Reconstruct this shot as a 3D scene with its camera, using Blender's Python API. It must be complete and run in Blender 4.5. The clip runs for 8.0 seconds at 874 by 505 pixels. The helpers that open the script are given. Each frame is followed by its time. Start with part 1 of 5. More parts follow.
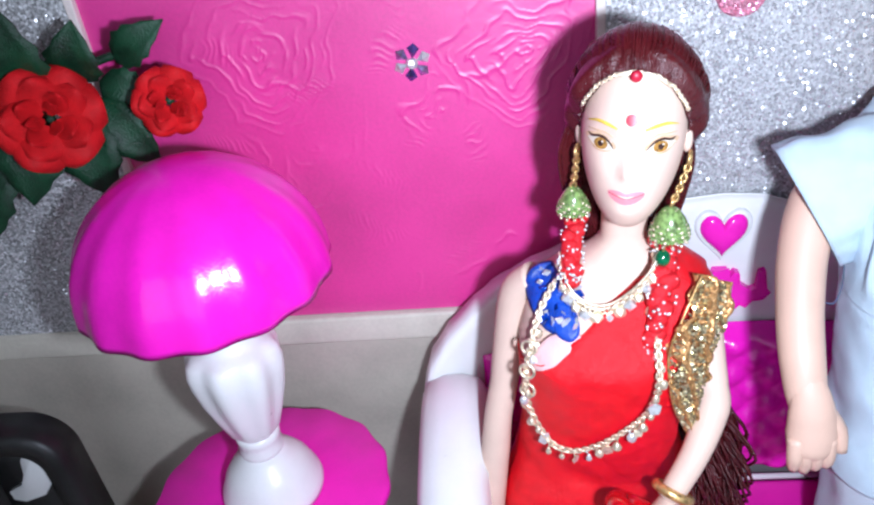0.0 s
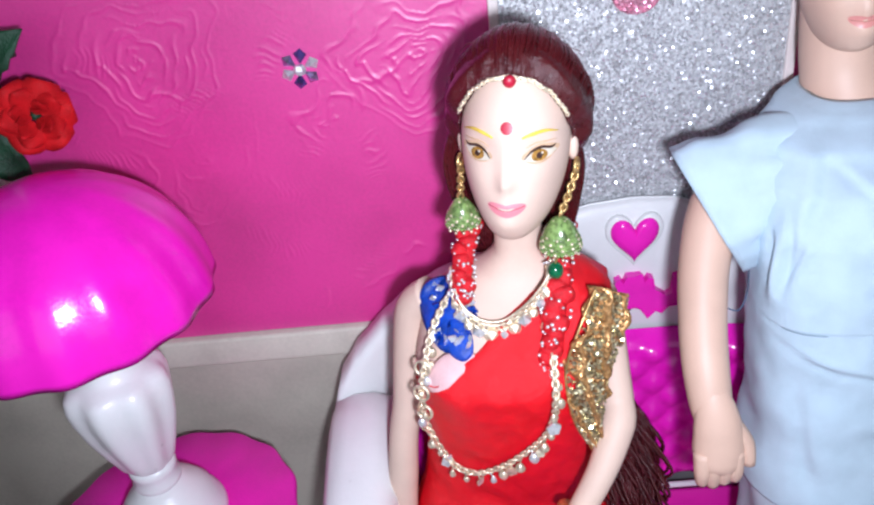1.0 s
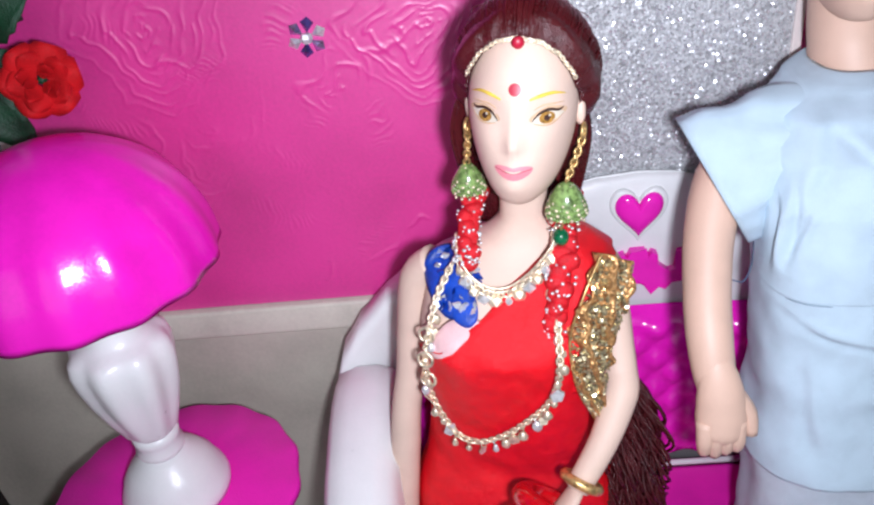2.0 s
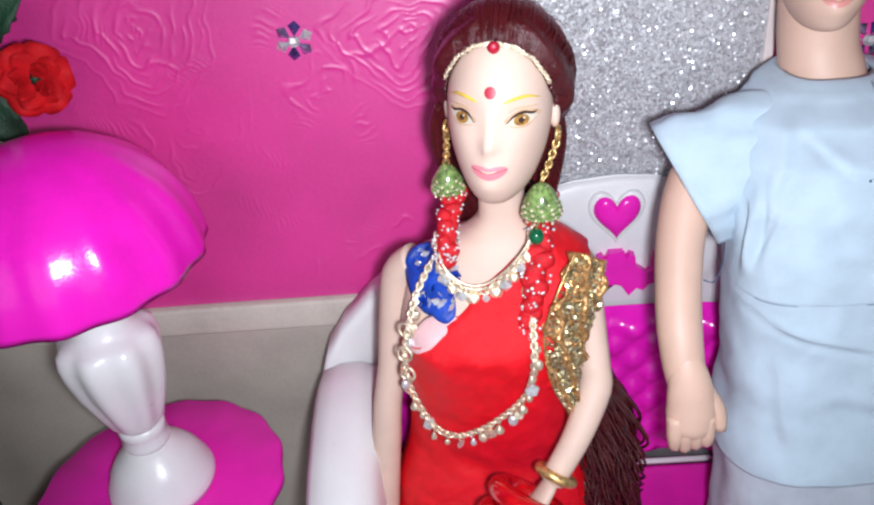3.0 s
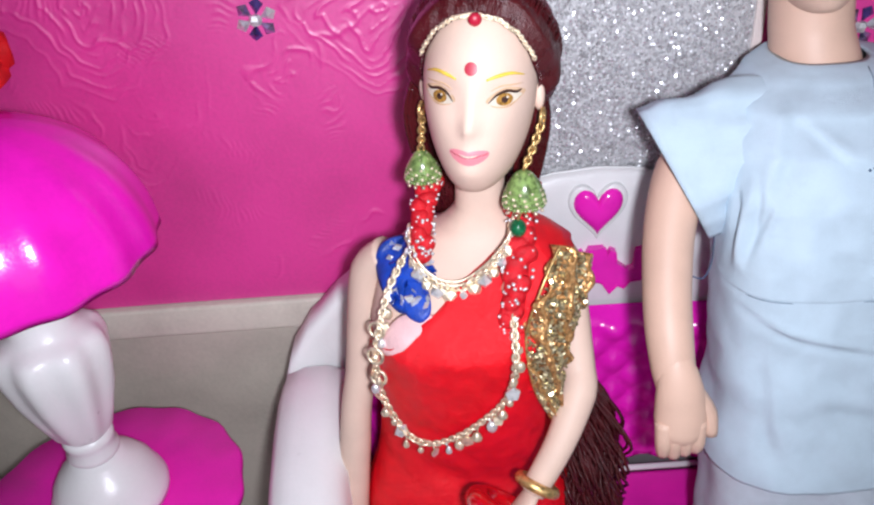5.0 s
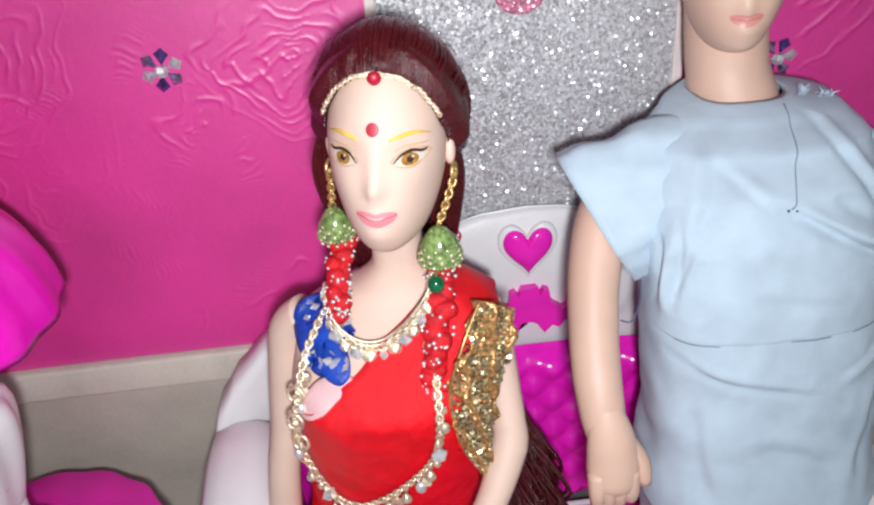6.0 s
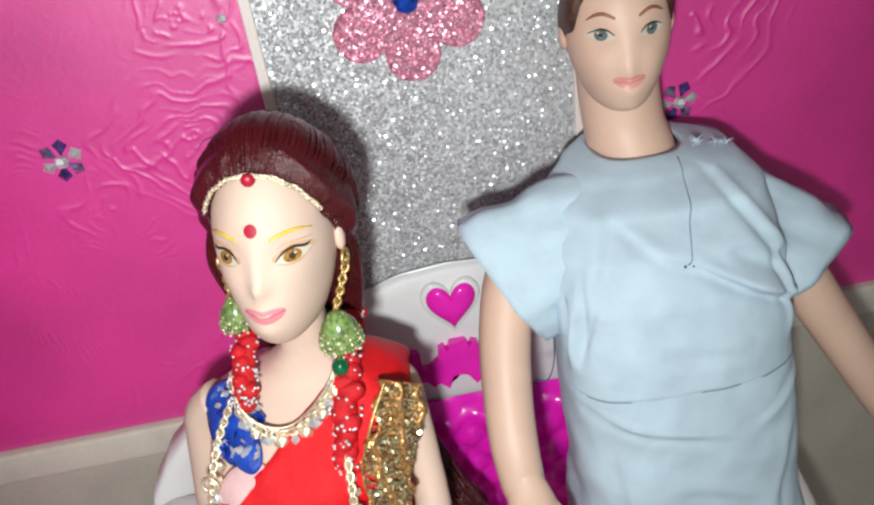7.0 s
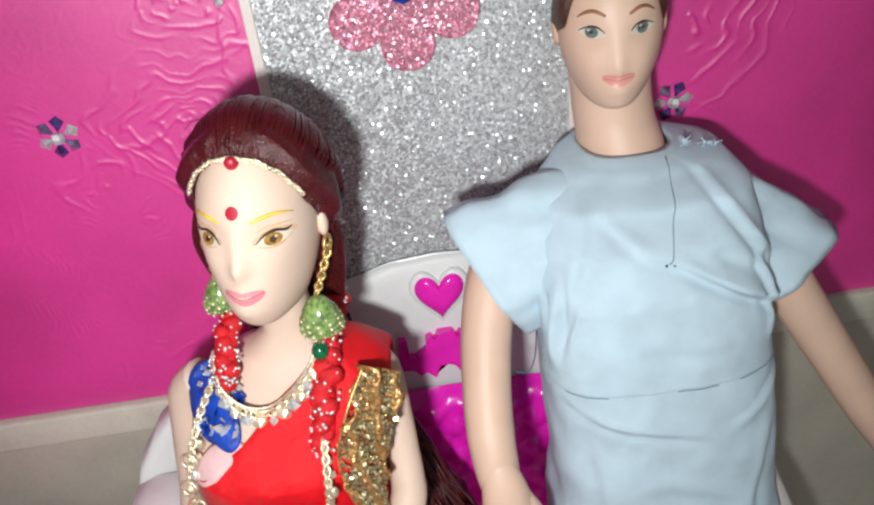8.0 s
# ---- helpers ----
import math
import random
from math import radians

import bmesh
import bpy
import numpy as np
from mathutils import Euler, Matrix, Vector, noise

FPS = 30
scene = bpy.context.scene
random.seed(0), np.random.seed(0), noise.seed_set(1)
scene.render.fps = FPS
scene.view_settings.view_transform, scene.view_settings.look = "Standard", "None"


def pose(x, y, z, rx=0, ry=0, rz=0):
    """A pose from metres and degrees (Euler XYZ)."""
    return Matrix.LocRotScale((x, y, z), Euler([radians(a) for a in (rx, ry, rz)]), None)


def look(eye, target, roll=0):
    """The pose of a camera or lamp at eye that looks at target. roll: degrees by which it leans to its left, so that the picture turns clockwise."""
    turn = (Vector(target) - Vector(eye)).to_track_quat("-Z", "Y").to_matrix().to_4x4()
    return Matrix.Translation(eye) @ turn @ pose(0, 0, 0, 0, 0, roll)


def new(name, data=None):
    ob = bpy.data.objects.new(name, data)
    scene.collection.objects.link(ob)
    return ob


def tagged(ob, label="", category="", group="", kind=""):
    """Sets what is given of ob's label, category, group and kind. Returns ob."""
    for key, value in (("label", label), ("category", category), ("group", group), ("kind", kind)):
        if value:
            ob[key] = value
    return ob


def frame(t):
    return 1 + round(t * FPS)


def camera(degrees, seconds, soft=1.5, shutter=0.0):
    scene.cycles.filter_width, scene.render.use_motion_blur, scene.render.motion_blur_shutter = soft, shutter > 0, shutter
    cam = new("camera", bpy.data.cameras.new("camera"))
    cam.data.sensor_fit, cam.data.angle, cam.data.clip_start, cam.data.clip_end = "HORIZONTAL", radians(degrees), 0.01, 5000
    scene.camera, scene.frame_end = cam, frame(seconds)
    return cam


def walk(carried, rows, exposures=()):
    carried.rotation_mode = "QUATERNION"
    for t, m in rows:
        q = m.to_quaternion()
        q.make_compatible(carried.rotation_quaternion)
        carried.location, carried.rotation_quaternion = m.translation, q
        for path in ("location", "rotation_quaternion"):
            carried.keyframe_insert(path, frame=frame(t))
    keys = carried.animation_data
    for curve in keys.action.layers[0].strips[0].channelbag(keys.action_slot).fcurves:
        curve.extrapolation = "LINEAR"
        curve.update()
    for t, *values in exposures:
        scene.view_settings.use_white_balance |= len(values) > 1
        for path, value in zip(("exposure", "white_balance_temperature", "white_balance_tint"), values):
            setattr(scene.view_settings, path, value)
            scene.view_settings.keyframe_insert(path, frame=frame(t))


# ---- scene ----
cam = camera(58.1, 8.0, soft=2.3)
PATH = [
    (0, (0.02715, -0.01513, 0.27124), (-0.02624, 0.40598, 0.00701), -7.55),
    (0.5, (0.03199, -0.00854, 0.26668), (-0.01470, 0.41130, -0.00082), -6.67),
    (1, (0.04574, -0.00329, 0.26691), (0.01207, 0.41795, -0.00033), -7.90),
    (1.5, (0.04434, -0.00291, 0.26093), (0.01261, 0.41487, -0.01194), -7.22),
    (1.7, (0.04360, -0.00456, 0.26307), (0.00935, 0.41484, -0.00699), -7.47),
    (2.8, (0.04683, -0.01071, 0.25622), (0.01573, 0.40761, -0.01588), -6.59),
    (3, (0.04762, -0.01266, 0.26288), (0.01753, 0.40870, -0.00460), -6.45),
    (3.5, (0.05178, -0.01422, 0.27067), (0.02375, 0.41172, 0.01031), -6.98),
    (4, (0.05156, -0.00915, 0.26698), (0.03951, 0.41127, -0.00339), -5.71),
    (4.2, (0.05326, -0.00698, 0.26478), (0.03257, 0.41471, -0.00308), -6.46),
    (5.3, (0.04283, 0.00015, 0.25183), (0.04167, 0.42362, -0.01401), -3.93),
    (5.5, (0.04479, 0.00259, 0.25274), (0.04951, 0.42675, -0.01196), -4.02),
    (6, (0.05527, 0.00742, 0.25817), (0.07180, 0.43217, -0.00511), -5.39),
    (6.5, (0.06706, 0.01289, 0.26153), (0.09273, 0.43707, -0.00193), -6.95),
    (7, (0.07494, 0.01294, 0.26916), (0.10159, 0.43835, 0.00777), -8.87),
    (7.5, (0.07719, 0.01301, 0.26792), (0.10526, 0.43762, 0.00540), -8.19),
    (8, (0.08083, 0.01068, 0.26913), (0.09900, 0.43404, 0.00373), -7.17),
]
EXPOSURES = [(0.0, 0.32, 5300, 10), (0.5, 0.2, 5400, 11), (1.0, 0.0, 5500, 12), (1.5, -0.03, 5600, 12), (3.5, -0.1, 5850, 11), (5.5, -0.14, 5900, 14),
             (6.5, -0.22, 6250, 6), (7.0, -0.24, 6250, 3), (8.0, -0.18, 6250, 3)]
walk(cam, [(t, look(eye, target, roll)) for t, eye, target, roll in PATH], EXPOSURES)

# ---- light: one small phone torch beside the lens, and fill added to a dim room ----
world = bpy.data.worlds.new("world")
scene.world = world
world.use_nodes = True
world.node_tree.nodes["Background"].inputs[0].default_value = (1.0, 0.97, 0.95, 1)
world.node_tree.nodes["Background"].inputs[1].default_value = 1.0

torch_data = bpy.data.lights.new("torch", "SPOT")
torch_data.spot_size, torch_data.spot_blend = radians(115), 1.0
torch_data.energy = 2.25
torch_data.shadow_soft_size = 0.006
torch_data.color = (1.0, 0.98, 0.97)
torch = new("torch", torch_data)
torch.matrix_basis = look((0.058, -0.018, 0.258), (0.048, 0.2, 0.15))

# ---- helpers for meshes ----
TAU = math.tau
V = Vector


def lerp(a, b, t):
    return a + (b - a) * t


def smooth(a, b, t):
    t = max(0.0, min(1.0, (t - a) / (b - a)))
    return t * t * (3 - 2 * t)


def table(rows, z):
    """Values between the rows of a table whose first column rises."""
    if z <= rows[0][0]:
        return rows[0][1:]
    for a, b in zip(rows, rows[1:]):
        if z <= b[0]:
            t = (z - a[0]) / (b[0] - a[0])
            t = t * t * (3 - 2 * t) * 0.5 + t * 0.5
            return [lerp(p, q, t) for p, q in zip(a[1:], b[1:])]
    return rows[-1][1:]


def mesh_of(bm, name, materials, soft=True):
    me = bpy.data.meshes.new(name)
    bmesh.ops.recalc_face_normals(bm, faces=bm.faces)
    bm.to_mesh(me)
    bm.free()
    for m in materials if isinstance(materials, (list, tuple)) else [materials]:
        me.materials.append(m)
    if soft:
        me.polygons.foreach_set("use_smooth", [True] * len(me.polygons))
    return me


def part(name, bm, material, parent, label="", soft=True):
    ob = new(name, mesh_of(bm, name, material, soft))
    ob.parent = parent
    root = parent
    base = Matrix.Identity(4)
    while root:
        base = root.matrix_basis.copy() if not root.parent else base
        root = root.parent
    if parent.parent is None:
        ob.matrix_parent_inverse = base.inverted()
    if label:
        ob["label"] = label
    return ob


def thing(name, base, label, category, group="", kind=""):
    ob = new(name)
    ob.empty_display_size = 0.01
    ob.matrix_basis = Matrix.Translation(base)
    return tagged(ob, label, category, group, kind)


def solid(name, bm, material, label, category, group="", kind="", soft=True):
    return tagged(new(name, mesh_of(bm, name, material, soft)), label, category, group, kind)


def add_rings(bm, rings, cap=True, index=0, closed=False):
    """Skins rings of equally many points."""
    rows = [[bm.verts.new(p) for p in ring] for ring in rings]
    n = len(rows[0])
    pairs = list(zip(rows, rows[1:])) + ([(rows[-1], rows[0])] if closed else [])
    for a, b in pairs:
        for i in range(n):
            f = bm.faces.new((a[i], a[(i + 1) % n], b[(i + 1) % n], b[i]))
            f.material_index = index
    if cap and not closed:
        bm.faces.new(list(reversed(rows[0]))).material_index = index
        bm.faces.new(rows[-1]).material_index = index
    return rows


def lathe(bm, profile, centre, seg=48, ripple=0.0, count=0, index=0, cap=True):
    rings = []
    for r, z, *k in profile:
        a = ripple * (k[0] if k else 1.0)
        rings.append([V((centre[0] + r * (1 + a * math.cos(count * TAU * i / seg)) * math.cos(TAU * i / seg),
                         centre[1] + r * (1 + a * math.cos(count * TAU * i / seg)) * math.sin(TAU * i / seg), centre[2] + z)) for i in range(seg)])
    add_rings(bm, rings, cap, index)


def tube(bm, points, radii, seg=12, index=0, flat=1.0, side=None, cap=True, sub=1, closed=False):
    """A tube along points. flat: the second half-axis over the first; side: the first half-axis's direction."""
    pts = [V(p) for p in points]
    rad = list(radii) if hasattr(radii, "__len__") else [radii] * len(pts)
    if sub > 1:
        p2, r2 = [], []
        n = len(pts)
        last = n if closed else n - 1
        for i in range(last):
            if closed:
                a, b, c, d = pts[(i - 1) % n], pts[i], pts[(i + 1) % n], pts[(i + 2) % n]
            else:
                a, b, c, d = pts[max(i - 1, 0)], pts[i], pts[i + 1], pts[min(i + 2, n - 1)]
            for k in range(sub):
                t = k / sub
                p2.append(0.5 * ((2 * b) + (c - a) * t + (2 * a - 5 * b + 4 * c - d) * t * t + (3 * b - a - 3 * c + d) * t ** 3))
                r2.append(lerp(rad[i], rad[(i + 1) % n], t))
        if not closed:
            p2.append(pts[-1])
            r2.append(rad[-1])
        pts, rad = p2, r2
    rings = []
    n = len(pts)
    ref = V(side) if side else None
    for i, p in enumerate(pts):
        d = (pts[(i + 1) % n] - pts[i - 1]) if closed else (pts[min(i + 1, n - 1)] - pts[max(i - 1, 0)])
        d.normalize()
        if ref is None:
            ref = d.orthogonal()
        u = (ref - d * ref.dot(d)).normalized()
        w = d.cross(u)
        if not side:
            ref = u
        rings.append([p + rad[i] * (math.cos(TAU * k / seg) * u + flat * math.sin(TAU * k / seg) * w) for k in range(seg)])
    add_rings(bm, rings, cap, index, closed)


def ball(bm, centre, radii, seg=12, rows=8, index=0, turn=None):
    r = (radii,) * 3 if not hasattr(radii, "__len__") else radii
    m = turn.to_3x3() if turn else Matrix.Identity(3)
    rings = []
    for j in range(1, rows):
        a = math.pi * j / rows
        rings.append([V(centre) + m @ V((r[0] * math.sin(a) * math.cos(TAU * i / seg), r[1] * math.sin(a) * math.sin(TAU * i / seg), -r[2] * math.cos(a))) for i in range(seg)])
    add_rings(bm, rings, True, index)


def block(bm, lo, hi, bevel=0.0, segments=2, index=0):
    lo, hi = V(lo), V(hi)
    vs = [bm.verts.new((x, y, z)) for x in (lo.x, hi.x) for y in (lo.y, hi.y) for z in (lo.z, hi.z)]
    faces = [bm.faces.new([vs[i] for i in q]) for q in ((0, 1, 3, 2), (4, 6, 7, 5), (0, 4, 5, 1), (2, 3, 7, 6), (0, 2, 6, 4), (1, 5, 7, 3))]
    for f in faces:
        f.material_index = index
    if bevel:
        edges = list({e for f in faces for e in f.edges})
        bmesh.ops.bevel(bm, geom=edges, offset=bevel, segments=segments, affect="EDGES", profile=0.5)


def plate(bm, outline, y0, y1, bevel=0.0, index=0, dome=0.0):
    """A plate standing in x and z, its front at y0 (nearer) and its back at y1. dome: how far its middle bulges forward."""
    cx = sum(p[0] for p in outline) / len(outline)
    cz = sum(p[1] for p in outline) / len(outline)
    def ring(k, y):
        return [V((cx + (x - cx) * k, y, cz + (z - cz) * k)) for x, z in outline]
    size = max(math.hypot(x - cx, z - cz) for x, z in outline)
    k = 1 - bevel / size
    rings = [ring(1, y1), ring(1, y0 + bevel)]
    rings += [ring(lerp(1, k, 0.35), y0 + bevel * 0.3), ring(k, y0)]
    if dome:
        rings += [ring(k * math.cos(a), y0 - dome * math.sin(a)) for a in (0.3, 0.6, 0.9, 1.2, 1.45)]
    add_rings(bm, rings, True, index)


def ring_link(bm, centre, r, wire, turn, seg=14, tube_seg=6, oval=1.0, index=0):
    m = turn.to_3x3()
    pts = [V(centre) + m @ V((r * math.cos(TAU * i / seg), oval * r * math.sin(TAU * i / seg), 0)) for i in range(seg)]
    tube(bm, pts, wire, tube_seg, index, closed=True, side=m @ V((0, 0, 1)))


def bend(points, sub=8):
    """Points along a smooth curve through those given."""
    pts = [V(p) for p in points]
    out = []
    for i in range(len(pts) - 1):
        a, b, c, d = pts[max(i - 1, 0)], pts[i], pts[i + 1], pts[min(i + 2, len(pts) - 1)]
        for k in range(sub):
            t = k / sub
            out.append(0.5 * ((2 * b) + (c - a) * t + (2 * a - 5 * b + 4 * c - d) * t * t + (3 * b - a - 3 * c + d) * t ** 3))
    return out + [pts[-1]]


def along(points, step):
    """Evenly spaced places and directions on a polyline."""
    out, need = [], 0.0
    for a, b in zip(points, points[1:]):
        d = (b - a).length
        while need <= d:
            out.append((a.lerp(b, need / d if d else 0), (b - a).normalized()))
            need += step
        need -= d
    return out


# ---- materials ----
def material(name, colour, rough=0.5, metal=0.0, vary=0.12, scale=300.0, fine=2500.0, bump=0.0002, depth=1.0, coat=0.0, spec=0.5, sheen=0.0, stretch=(1, 1, 1), stain=None, crease=0.0):
    """A surface with stains at a coarse scale, grain at a fine one, and relief."""
    m = bpy.data.materials.new(name)
    m.use_nodes = True
    nt = m.node_tree
    N, L = nt.nodes, nt.links
    b = N["Principled BSDF"]
    b.inputs["Metallic"].default_value = metal
    b.inputs["Coat Weight"].default_value = coat
    b.inputs["Coat Roughness"].default_value = 0.12
    b.inputs["Specular IOR Level"].default_value = spec
    b.inputs["Sheen Weight"].default_value = sheen
    co = N.new("ShaderNodeTexCoord")
    mp = N.new("ShaderNodeMapping")
    mp.inputs["Scale"].default_value = stretch
    L.new(co.outputs["Object"], mp.inputs["Vector"])
    n1 = N.new("ShaderNodeTexNoise")
    n1.inputs["Scale"].default_value = scale
    n1.inputs["Detail"].default_value = 4
    n2 = N.new("ShaderNodeTexNoise")
    n2.inputs["Scale"].default_value = fine
    n2.inputs["Detail"].default_value = 3
    for n in (n1, n2):
        L.new(mp.outputs[0], n.inputs["Vector"])
    mix = N.new("ShaderNodeMix")
    mix.data_type = "RGBA"
    dark = stain or tuple(c * (1 - 2.2 * vary) for c in colour)
    light = tuple(min(1, c * (1 + 0.6 * vary)) for c in colour)
    mix.inputs["A"].default_value = (*dark, 1)
    mix.inputs["B"].default_value = (*light, 1)
    ramp = N.new("ShaderNodeMapRange")
    ramp.inputs["From Min"].default_value = 0.25
    ramp.inputs["From Max"].default_value = 0.62
    add = N.new("ShaderNodeMath")
    add.operation = "MULTIPLY_ADD"
    L.new(n2.outputs["Fac"], add.inputs[0])
    add.inputs[1].default_value = 0.35
    L.new(n1.outputs["Fac"], add.inputs[2])
    sub = N.new("ShaderNodeMath")
    sub.operation = "SUBTRACT"
    L.new(add.outputs[0], sub.inputs[0])
    sub.inputs[1].default_value = 0.17
    L.new(sub.outputs[0], ramp.inputs["Value"])
    L.new(ramp.outputs[0], mix.inputs["Factor"])
    L.new(mix.outputs["Result"], b.inputs["Base Color"])
    rr = N.new("ShaderNodeMapRange")
    rr.inputs["To Min"].default_value = max(0.03, rough * 0.8)
    rr.inputs["To Max"].default_value = min(1, rough * 1.2)
    L.new(n1.outputs["Fac"], rr.inputs["Value"])
    L.new(rr.outputs[0], b.inputs["Roughness"])
    if bump:
        bp = N.new("ShaderNodeBump")
        bp.inputs["Strength"].default_value = depth
        bp.inputs["Distance"].default_value = bump
        if crease:
            high = N.new("ShaderNodeMath")
            high.operation = "MULTIPLY_ADD"
            L.new(n1.outputs["Fac"], high.inputs[0])
            high.inputs[1].default_value = crease
            L.new(n2.outputs["Fac"], high.inputs[2])
            L.new(high.outputs[0], bp.inputs["Height"])
        else:
            L.new(n2.outputs["Fac"], bp.inputs["Height"])
        L.new(bp.outputs[0], b.inputs["Normal"])
    return m


def embossed_paper(name, colour):
    """Glossy foil-backed paper; its pressed roses are in the sheet itself, the shader adds faint crumpling."""
    m = material(name, colour, spec=1.0, rough=0.5, coat=1.0, vary=0.1, scale=25, fine=900, bump=0.0)
    m.node_tree.nodes["Principled BSDF"].inputs["Coat Roughness"].default_value = 0.42
    nt = m.node_tree
    N, L = nt.nodes, nt.links
    co = N.new("ShaderNodeTexCoord")
    veins = N.new("ShaderNodeTexNoise")
    veins.inputs["Scale"].default_value = 210
    veins.inputs["Detail"].default_value = 3
    veins.inputs["Distortion"].default_value = 1.2
    L.new(co.outputs["Object"], veins.inputs["Vector"])
    bp = N.new("ShaderNodeBump")
    bp.inputs["Strength"].default_value = 0.5
    bp.inputs["Distance"].default_value = 0.00022
    L.new(veins.outputs["Fac"], bp.inputs["Height"])
    L.new(bp.outputs[0], N["Principled BSDF"].inputs["Normal"])
    return m


def glitter(name, colour, scale=1100.0, rough=0.35, metal=0.85, tilt=0.9):
    """Flakes of foil, each tilted its own way."""
    m = bpy.data.materials.new(name)
    m.use_nodes = True
    nt = m.node_tree
    N, L = nt.nodes, nt.links
    b = N["Principled BSDF"]
    b.inputs["Metallic"].default_value = metal
    b.inputs["Roughness"].default_value = rough
    co = N.new("ShaderNodeTexCoord")
    cells = N.new("ShaderNodeTexVoronoi")
    cells.inputs["Scale"].default_value = scale
    L.new(co.outputs["Object"], cells.inputs["Vector"])
    mix = N.new("ShaderNodeMix")
    mix.data_type = "RGBA"
    mix.inputs["A"].default_value = (*[c * 0.55 for c in colour], 1)
    mix.inputs["B"].default_value = (*[min(1, c * 1.25) for c in colour], 1)
    sep = N.new("ShaderNodeSeparateColor")
    L.new(cells.outputs["Color"], sep.inputs[0])
    L.new(sep.outputs[0], mix.inputs["Factor"])
    L.new(mix.outputs["Result"], b.inputs["Base Color"])
    off = N.new("ShaderNodeVectorMath")
    off.operation = "SUBTRACT"
    L.new(cells.outputs["Color"], off.inputs[0])
    off.inputs[1].default_value = (0.5, 0.5, 0.5)
    big = N.new("ShaderNodeVectorMath")
    big.operation = "SCALE"
    big.inputs["Scale"].default_value = tilt
    L.new(off.outputs[0], big.inputs[0])
    geo = N.new("ShaderNodeNewGeometry")
    add = N.new("ShaderNodeVectorMath")
    add.operation = "ADD"
    L.new(geo.outputs["Normal"], add.inputs[0])
    L.new(big.outputs[0], add.inputs[1])
    unit = N.new("ShaderNodeVectorMath")
    unit.operation = "NORMALIZE"
    L.new(add.outputs[0], unit.inputs[0])
    L.new(unit.outputs[0], b.inputs["Normal"])
    return m


PINK_PAPER = embossed_paper("embossed pink paper", (0.68, 0.022, 0.27))
SILVER = glitter("silver glitter sheet", (0.54, 0.54, 0.55), scale=1500, rough=0.5, metal=0.25, tilt=0.55)
FLAKE = material("silver foil flakes", (0.8, 0.8, 0.83), rough=0.36, metal=0.7, vary=0.05, bump=0)
PINK_GLITTER = glitter("pink glitter sheet", (0.75, 0.25, 0.37), rough=0.5, metal=0.35)
PINK_FLAKE = material("pink foil flakes", (0.85, 0.42, 0.55), rough=0.36, metal=0.7, vary=0.05, bump=0)
CREAM = material("cream painted board", (0.47, 0.43, 0.36), rough=0.55, vary=0.08, scale=40, fine=700, bump=0.0001)
CREAM_RAIL = material("cream rail", (0.62, 0.58, 0.49), rough=0.5, vary=0.08, scale=50, fine=700, bump=0.0001)
WHITE_EDGE = material("white card edge", (0.82, 0.72, 0.68), rough=0.6, vary=0.06, scale=60)
WHITE_PLASTIC = material("white moulded plastic", (0.76, 0.755, 0.75), rough=0.3, vary=0.015, scale=120, fine=900, bump=0.00005)
PINK_PLASTIC = material("hot pink plastic", (0.82, 0.012, 0.50), rough=0.2, vary=0.06, scale=80, fine=900, bump=0.00004)
PINK_CARD = material("hot pink foam card", (0.85, 0.016, 0.47), rough=0.45, vary=0.06, scale=80, fine=1500, bump=0.0001)
PINK_DECO = material("glossy pink enamel", (0.82, 0.02, 0.47), rough=0.15, vary=0.05, scale=150, bump=0)
SKIN = material("pale doll vinyl", (0.69, 0.51, 0.41), spec=0.3, rough=0.55, vary=0.03, scale=120, fine=2500, bump=0.00002)
SKIN_TAN = material("tan doll vinyl", (0.66, 0.445, 0.34), rough=0.5, vary=0.03, scale=120, fine=2500, bump=0.00002)
# Colours the chest stitching, and stands in for shade along the waist.
SEAM = material("blue-grey thread and seam shade", (0.24, 0.31, 0.39), rough=0.8, vary=0.1, bump=0)
HAIR = material("dark auburn doll hair", (0.066, 0.0055, 0.0075), rough=0.28, vary=0.16, scale=260, fine=2600, bump=0.0003, stretch=(1, 0.22, 1))
HAIR_LONG = material("loose auburn doll hair", (0.07, 0.007, 0.009), rough=0.22, vary=0.2, scale=260, fine=2600, bump=0.0005, stretch=(1, 1, 0.2))
HAIR_BROWN = material("brown moulded hair", (0.07, 0.025, 0.012), rough=0.45, vary=0.3, scale=300, fine=2200, bump=0.0003)
LIP = material("pink lip paint", (0.74, 0.25, 0.29), rough=0.35, vary=0.05, bump=0)
LIP_TAN = material("salmon lip paint", (0.66, 0.27, 0.24), rough=0.4, vary=0.05, bump=0)
EYE_WHITE = material("white eye paint", (0.62, 0.55, 0.45), rough=0.3, vary=0.03, bump=0)
EYE_AMBER = material("amber eye paint", (0.36, 0.19, 0.045), rough=0.25, vary=0.3, scale=1500, bump=0)
EYE_BLUE = material("grey blue eye paint", (0.13, 0.17, 0.17), rough=0.25, vary=0.3, scale=1500, bump=0)
